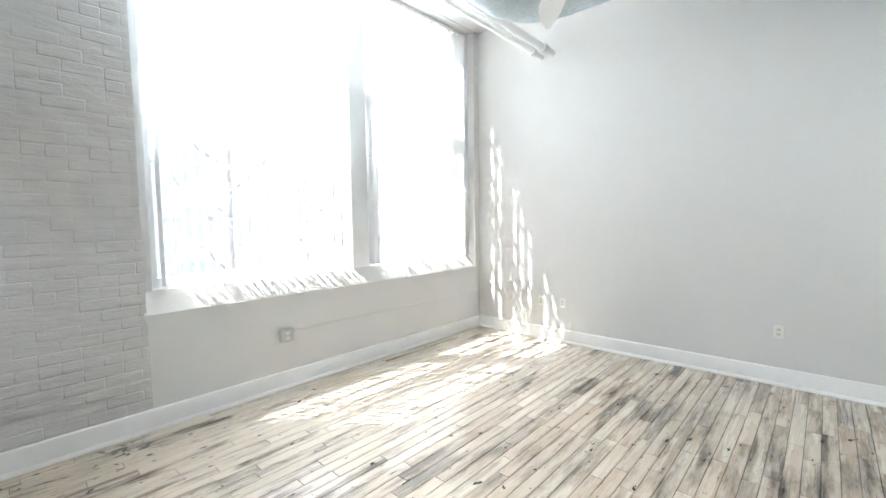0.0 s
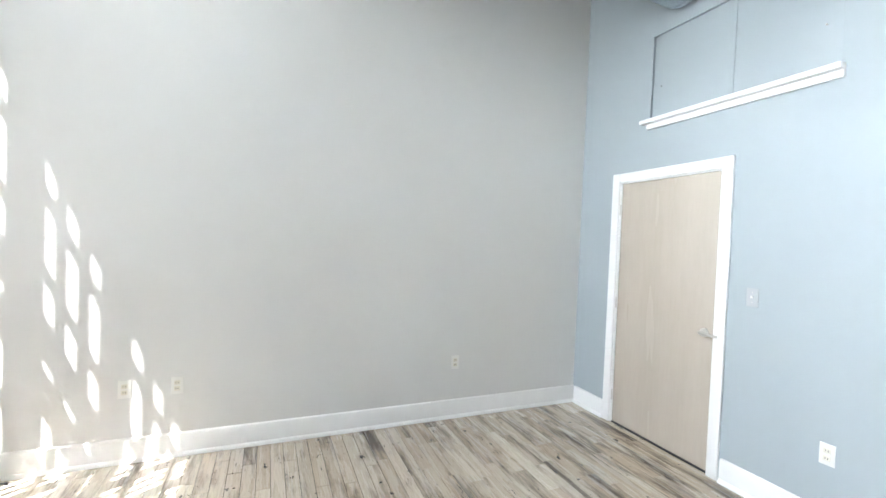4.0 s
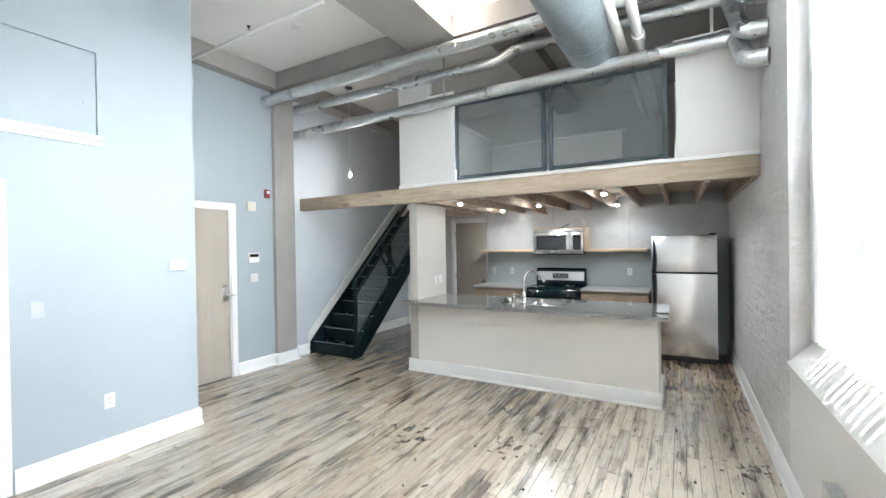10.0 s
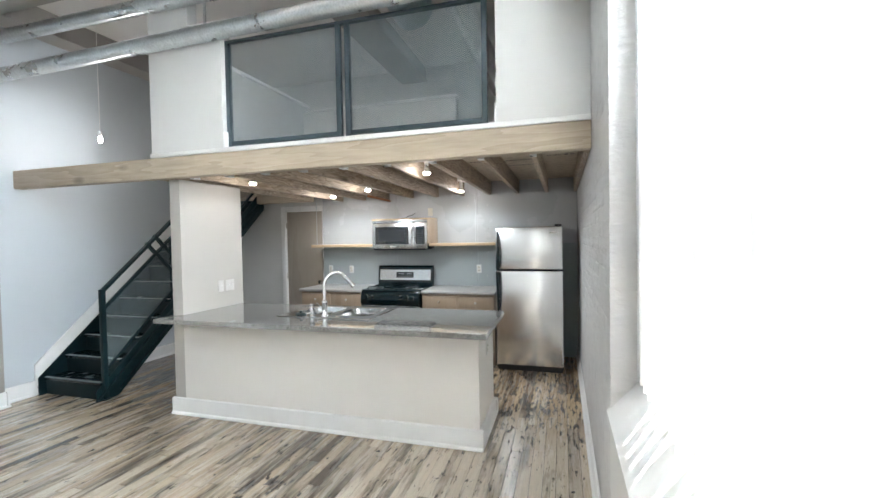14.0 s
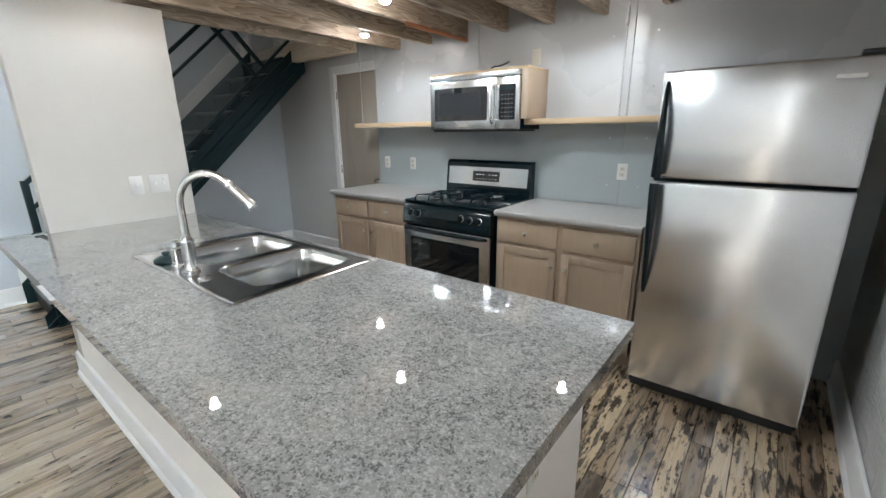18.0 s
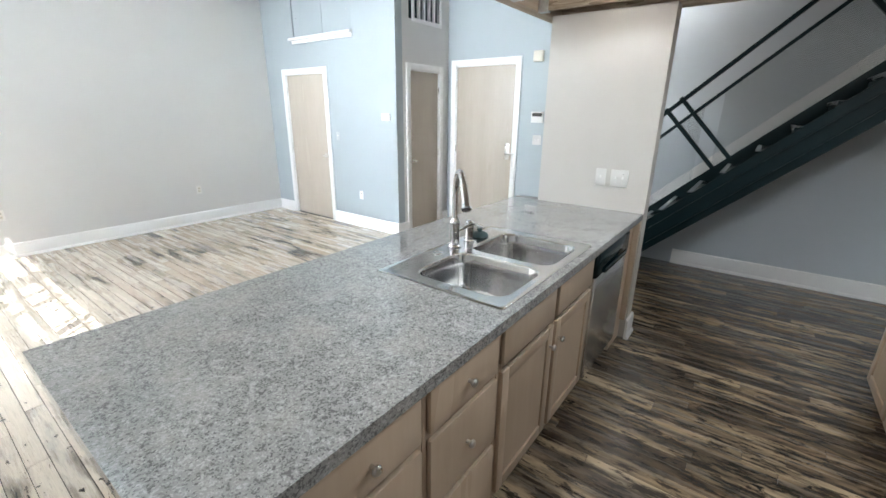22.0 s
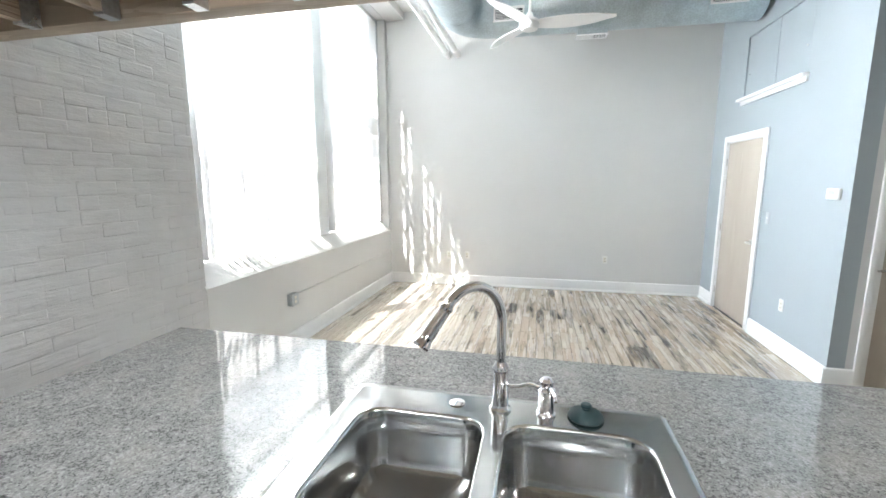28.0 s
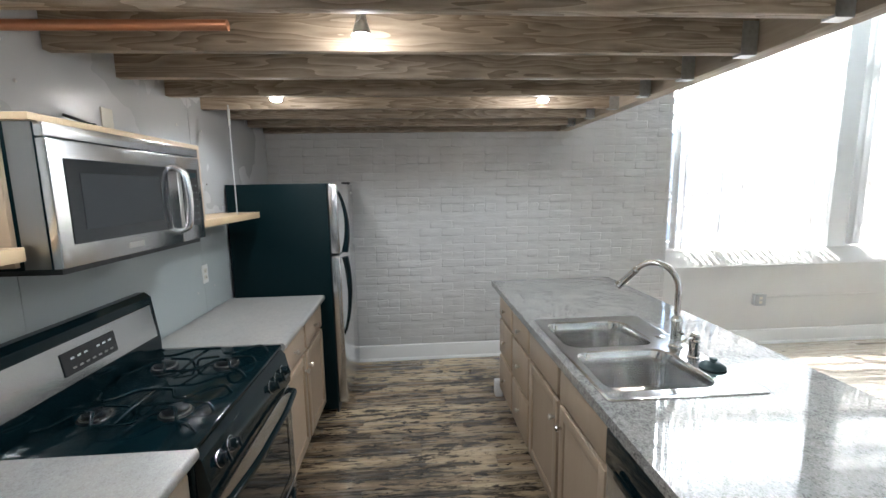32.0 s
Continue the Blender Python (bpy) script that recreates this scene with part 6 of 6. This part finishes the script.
# ---- plates, switches and boxes on the walls ----
def wall_plate(kind, at, normal, w=0.07, h=0.115, material=None):
    """An outlet, switch or blank plate; normal: the way it looks, along x or y."""
    x, y, z = at
    names = {"outlet": ("wall_outlet", "white duplex outlet on the wall", "outlet"), "switch": ("light_switch", "white light switch plate on the wall", "switch"), "blank": ("blank_plate", "blank almond wall plate", "wall plate")}[kind]
    root = thing(names[0], at, names[1], names[2], names[2] + "s")
    turn = {(0, -1): 0, (1, 0): 90, (0, 1): 180, (-1, 0): -90}[normal]
    m = Matrix.Translation(at) @ Matrix.Rotation(radians(turn), 4, "Z")
    def put(bm):
        bmesh.ops.transform(bm, matrix=m, verts=bm.verts)
        return bm
    plate = part("plate", put(box(fresh(), -w / 2, w / 2, -0.006, -0.0005, -h / 2, h / 2, 0.002)), material or {"outlet": PLASTIC, "switch": IVORY, "blank": ALMOND}[kind], root)
    n = max(1, round(w / 0.07))
    for i in range(n):
        cx = (i - (n - 1) / 2) * 0.046
        if kind == "outlet":
            for s in (-1, 1):
                face = part("socket_face", put(box(fresh(), cx - 0.017, cx + 0.017, -0.009, -0.0061, s * 0.02 - 0.014, s * 0.02 + 0.014, 0.001, 1)), ALMOND, plate)
                for q in (-0.006, 0.006):
                    part("slot", put(box(fresh(), cx + q - 0.0015, cx + q + 0.0015, -0.0095, -0.0091, s * 0.02 - 0.005, s * 0.02 + 0.005)), DARK, plate)
        elif kind == "switch":
            part("toggle", put(box(fresh(), cx - 0.005, cx + 0.005, -0.016, -0.0061, -0.004, 0.012, 0.001, 1)), PLASTIC, plate)
            for s in (-0.03, 0.03):
                part("screw", put(box(fresh(), cx - 0.003, cx + 0.003, -0.0075, -0.0061, s - 0.003, s + 0.003)), NICKEL, plate)
    return root


for x in (-2.02, -1.73, 0.305):
    wall_plate("outlet", (x, YN, 0.475), (0, -1))
wall_plate("outlet", (XE, 3.03, 0.455), (-1, 0))
wall_plate("switch", (XE, 3.445, 1.235), (-1, 0), material=PLATE)
wall_plate("switch", (XD, 0.945, 1.25), (-1, 0), 0.115)
for x in (0.69, 0.335):
    wall_plate("outlet", (x, YK, 1.165), (0, 1))
wall_plate("outlet", (-1.655, YK, 1.18), (0, 1))
wall_plate("blank", (-0.95, YK, 2.0), (0, 1))
wall_plate("switch", (0.64, -0.60, 1.16), (-1, 0), 0.115)
wall_plate("switch", (0.64, -0.475, 1.16), (-1, 0))
wall_plate("outlet", (IX0, -0.36, 0.70), (-1, 0))

thermostat = thing("thermostat", (XE, 2.50, 1.5), "white wall thermostat with a small grey display", "thermostat")
part("body", box(fresh(), XE - 0.028, XE - 0.0005, 2.43, 2.57, 1.46, 1.545, 0.006), PLASTIC, thermostat)
part("display", box(fresh(), XE - 0.0295, XE - 0.0282, 2.47, 2.54, 1.50, 1.53), ZINC, thermostat)
part("button", box(fresh(), XE - 0.031, XE - 0.0282, 2.445, 2.457, 1.475, 1.525), ALMOND, thermostat)
alarm = thing("fire_alarm", (XD, 0.735, 2.4), "small red fire alarm box with a white lens", "fire alarm")
part("body", box(fresh(), XD - 0.04, XD - 0.0005, 0.70, 0.77, 2.34, 2.46, 0.004), RED, alarm)
part("lens", box(fresh(), XD - 0.055, XD - 0.0405, 0.715, 0.755, 2.40, 2.44, 0.004), PLASTIC, alarm)
chime = solid("door_chime", box(fresh(), XD - 0.05, XD - 0.0005, 0.93, 1.05, 2.15, 2.27, 0.008), ALMOND, "square almond door chime on the entry wall", "door chime")
keypad = thing("alarm_keypad", (XD, 0.955, 1.52), "white alarm keypad with a dark display", "keypad")
part("body", box(fresh(), XD - 0.025, XD - 0.0005, 0.875, 1.035, 1.455, 1.585, 0.006), PLASTIC, keypad)
part("display", box(fresh(), XD - 0.0268, XD - 0.0252, 0.89, 1.02, 1.53, 1.572), DARK_GLASS, keypad)
conduit = thing("conduit_outlet", (XW, 2.15, 0.49), "surface outlet box with a thin conduit along the wall", "outlet")
part("box", box(fresh(), XW + 0.0005, XW + 0.05, 2.095, 2.205, 0.43, 0.545, 0.005), ZINC, conduit)
part("cover", box(fresh(), XW + 0.0502, XW + 0.056, 2.09, 2.21, 0.427, 0.548, 0.003), PLATE, conduit)
for s in (-1, 1):
    part("socket_face", box(fresh(), XW + 0.0562, XW + 0.059, 2.133, 2.167, 0.4875 + s * 0.022 - 0.014, 0.4875 + s * 0.022 + 0.014, 0.001, 1), ALMOND, conduit)
part("raceway", box(fresh(), XW + 0.0005, XW + 0.014, 2.2055, YN - 0.002, 0.497, 0.515, 0.003), PAINT, conduit, "thin painted raceway")

# ---- outside ----
bm = fresh()
box(bm, -90, -3.6, -60, 60, -3.3, -3.2)
solid("ground", bm, ASPHALT, "pale paved yard outside", "ground", kind="structure")
house = thing("brick_building", (-24, 6, -3.2), "pale brick factory building with rows of windows across the yard", "building")
part("wall", box(fresh(), -30, -24, -14, 40, -3.2, 6.9), FACADE, house)
part("roof", box(fresh(), -30.2, -23.8, -14.2, 40.2, 6.9, 7.2), TRIM, house)
for i in range(16):
    for j in range(3):
        y, z = -12 + 3.2 * i, -2.2 + 2.9 * j
        w = part("window", box(fresh(), -23.99, -23.9, y, y + 1.7, z, z + 1.7), FRAME_PAINT, house)
        part("pane", box(fresh(), -23.9, -23.88, y + 0.1, y + 1.6, z + 0.1, z + 1.6), PALE_GLASS, w)


def bare_tree(x, y, h, seed):
    """A bare winter tree: tapered trunk and forking limbs."""
    rnd = random.Random(seed)
    root = thing("tree", (x, y, -3.2), "bare leafless tree in the yard", "tree", "yard trees")
    part("trunk", tube(fresh(), [(x, y, -3.2), (x + 0.05, y + 0.03, -3.2 + h * 0.3), (x - 0.04, y, -3.2 + h * 0.62), (x, y + 0.05, -3.2 + h)], [0.13, 0.10, 0.06, 0.015], 10), BARK, root)
    bm = fresh()
    for k in range(16):
        z = -3.2 + h * (0.3 + 0.65 * k / 16)
        a, ln = rnd.uniform(0, 6.28), h * rnd.uniform(0.14, 0.26)
        p = Vector((x, y, z))
        q = p + Vector((math.cos(a) * ln * 0.5, math.sin(a) * ln * 0.5, ln * 0.35))
        e = q + Vector((math.cos(a + 0.3) * ln * 0.4, math.sin(a + 0.3) * ln * 0.4, ln * 0.55))
        tube(bm, [p, q, e], [0.035, 0.022, 0.006], 6)
        for _ in range(4):
            t = q.lerp(e, rnd.random())
            tube(bm, [t, t + Vector((rnd.uniform(-0.5, 0.5), rnd.uniform(-0.5, 0.5), rnd.uniform(0.2, 0.6)))], [0.012, 0.004], 5)
    part("limbs", bm, BARK, root)


for k, (x, y, h) in enumerate(((-9.5, 4.2, 6.5), (-10.5, 6.6, 7.0), (-8.8, 9.0, 6.0), (-11, 1.5, 7.0))):
    bare_tree(x, y, h, k)

# ---- bricks of the painted wall ----
def make_piece(name, lx, ly, lz, material, bevel):
    bm = fresh()
    box(bm, 0, lx, 0, ly, 0, lz)
    top = [e for e in bm.edges if all(v.co.x > lx - 1e-6 for v in e.verts) and abs(e.verts[0].co.z - e.verts[1].co.z) < 1e-6] if lx < min(ly, lz) else [e for e in bm.edges if all(v.co.z > lz - 1e-6 for v in e.verts)]
    bmesh.ops.bevel(bm, geom=top, offset=bevel, segments=1, affect="EDGES")
    return mesh_of(name, bm, material, smooth=False)


rnd = random.Random(5)
COURSE, BRICK_L = 0.0765, 0.212


def brick_shape(verts, faces, y0, y1, z0, z1, back, front):
    """A brick whose arrises are filled and rounded by thick paint."""
    k = len(verts)
    for x, e in ((back, 0.0), (front - 0.0010, 0.0), (front - 0.0003, 0.006), (front, 0.014)):
        verts.extend(((x, y0 + e, z0 + e), (x, y1 - e, z0 + e), (x, y1 - e, z1 - e), (x, y0 + e, z1 - e)))
    faces.extend([(k + 12, k + 13, k + 14, k + 15)] + [(k + r + i, k + r + (i + 1) % 4, k + r + 4 + (i + 1) % 4, k + r + 4 + i) for r in (0, 4, 8) for i in range(4)])


def brick_mesh(length, depth):
    me, verts, faces = bpy.data.meshes.new("brick"), [], []
    brick_shape(verts, faces, 0, length - 0.001, 0, COURSE - 0.004, 0, depth)
    me.from_pydata(verts, [], faces)
    me.shade_smooth()
    me.materials.append(BRICK)
    return me


near = [brick_mesh(BRICK_L, 0.0189 + 0.00015 * k) for k in range(4)]
half = [brick_mesh(BRICK_L / 2, 0.0189 + 0.00015 * k) for k in range(3)]
far_verts, far_faces, count = [], [], 0


for row in range(int((TOP - 0.16) / COURSE)):
    z = 0.16 + row * COURSE
    header = row % 6 == 5
    length = BRICK_L / 2 if header else BRICK_L
    y = YK + (0.0 if row % 2 else -length / 2)
    while y < 1.125:
        a, b = max(y, YK + 0.002), min(y + length, 1.129)
        if b - a > 0.03 and z + COURSE < TOP:
            out = rnd.uniform(-0.0008, 0.0008)
            whole = abs((b - a) - length) < 1e-6
            if whole and count < 300 and -1.6 < a < 1.0 and 0.25 < z < 2.05:
                ob = new("brick", rnd.choice(half if header else near))
                ob.location = (XW - 0.0221 + 0.5 * out, a + 0.0005, z + 0.002 + rnd.uniform(-0.001, 0.001))
                ob.rotation_euler = (rnd.uniform(-0.012, 0.012), rnd.uniform(-0.010, 0.010), rnd.uniform(-0.001, 0.001))
                ob.parent = wall_west
                count += 1
            else:
                brick_shape(far_verts, far_faces, a + 0.0005, b - 0.0005, z + 0.002 + rnd.uniform(-0.001, 0.001), z + COURSE - 0.002, XW - 0.012, XW - 0.0030 + 0.6 * out)
        y += length
me = bpy.data.meshes.new("bricks")
me.from_pydata(far_verts, [], far_faces)
me.shade_smooth()
me.materials.append(BRICK)
ob = new("bricks", me)
ob.parent = wall_west
tagged(ob, "painted bricks of the wall", kind="stuff")

# ---- floor boards ----
W = 0.0835
lengths = (0.45, 0.6, 0.8, 1.0, 1.25)
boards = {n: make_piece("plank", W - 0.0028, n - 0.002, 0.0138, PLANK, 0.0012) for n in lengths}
verts, faces, count = [], [], 0
x = XW
while x < XS:
    y = YS - rnd.uniform(0, 0.9)
    while y < YN:
        n = rnd.choice(lengths)
        if y + n > YN - 0.001 or y < YS or x + W > XS or count >= 300 or not (-2.4 < x < 0.9 and 0.25 < y < 4.4):
            a, b, c, d = x + 0.0014, min(x + W, XS) - 0.0014, max(y, YS) + 0.001, min(y + n, YN) - 0.001
            k = len(verts)
            t = rnd.uniform(-0.0006, 0.0)
            verts += [(a, c, -0.0139), (b, c, -0.0139), (b, d, -0.0139), (a, d, -0.0139), (a, c, t - 0.001), (b, c, t - 0.001), (b, d, t - 0.001), (a, d, t - 0.001), (a + 0.0012, c + 0.001, t), (b - 0.0012, c + 0.001, t), (b - 0.0012, d - 0.001, t), (a + 0.0012, d - 0.001, t)]
            faces += [(k + 8, k + 9, k + 10, k + 11)] + [(k + i, k + (i + 1) % 4, k + 4 + (i + 1) % 4, k + 4 + i) for i in range(4)] + [(k + 4 + i, k + 4 + (i + 1) % 4, k + 8 + (i + 1) % 4, k + 8 + i) for i in range(4)]
        else:
            ob = new("plank", boards[n])
            ob.location = (x + 0.0014, y + 0.001, -0.0138 + rnd.uniform(-0.0005, 0.0))
            ob.parent = floor
            count += 1
        y += n
    x += W
me = bpy.data.meshes.new("planks")
me.from_pydata(verts, [], faces)
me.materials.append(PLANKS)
ob = new("planks", me)
ob.parent = floor
tagged(ob, "worn maple floor boards", kind="stuff")
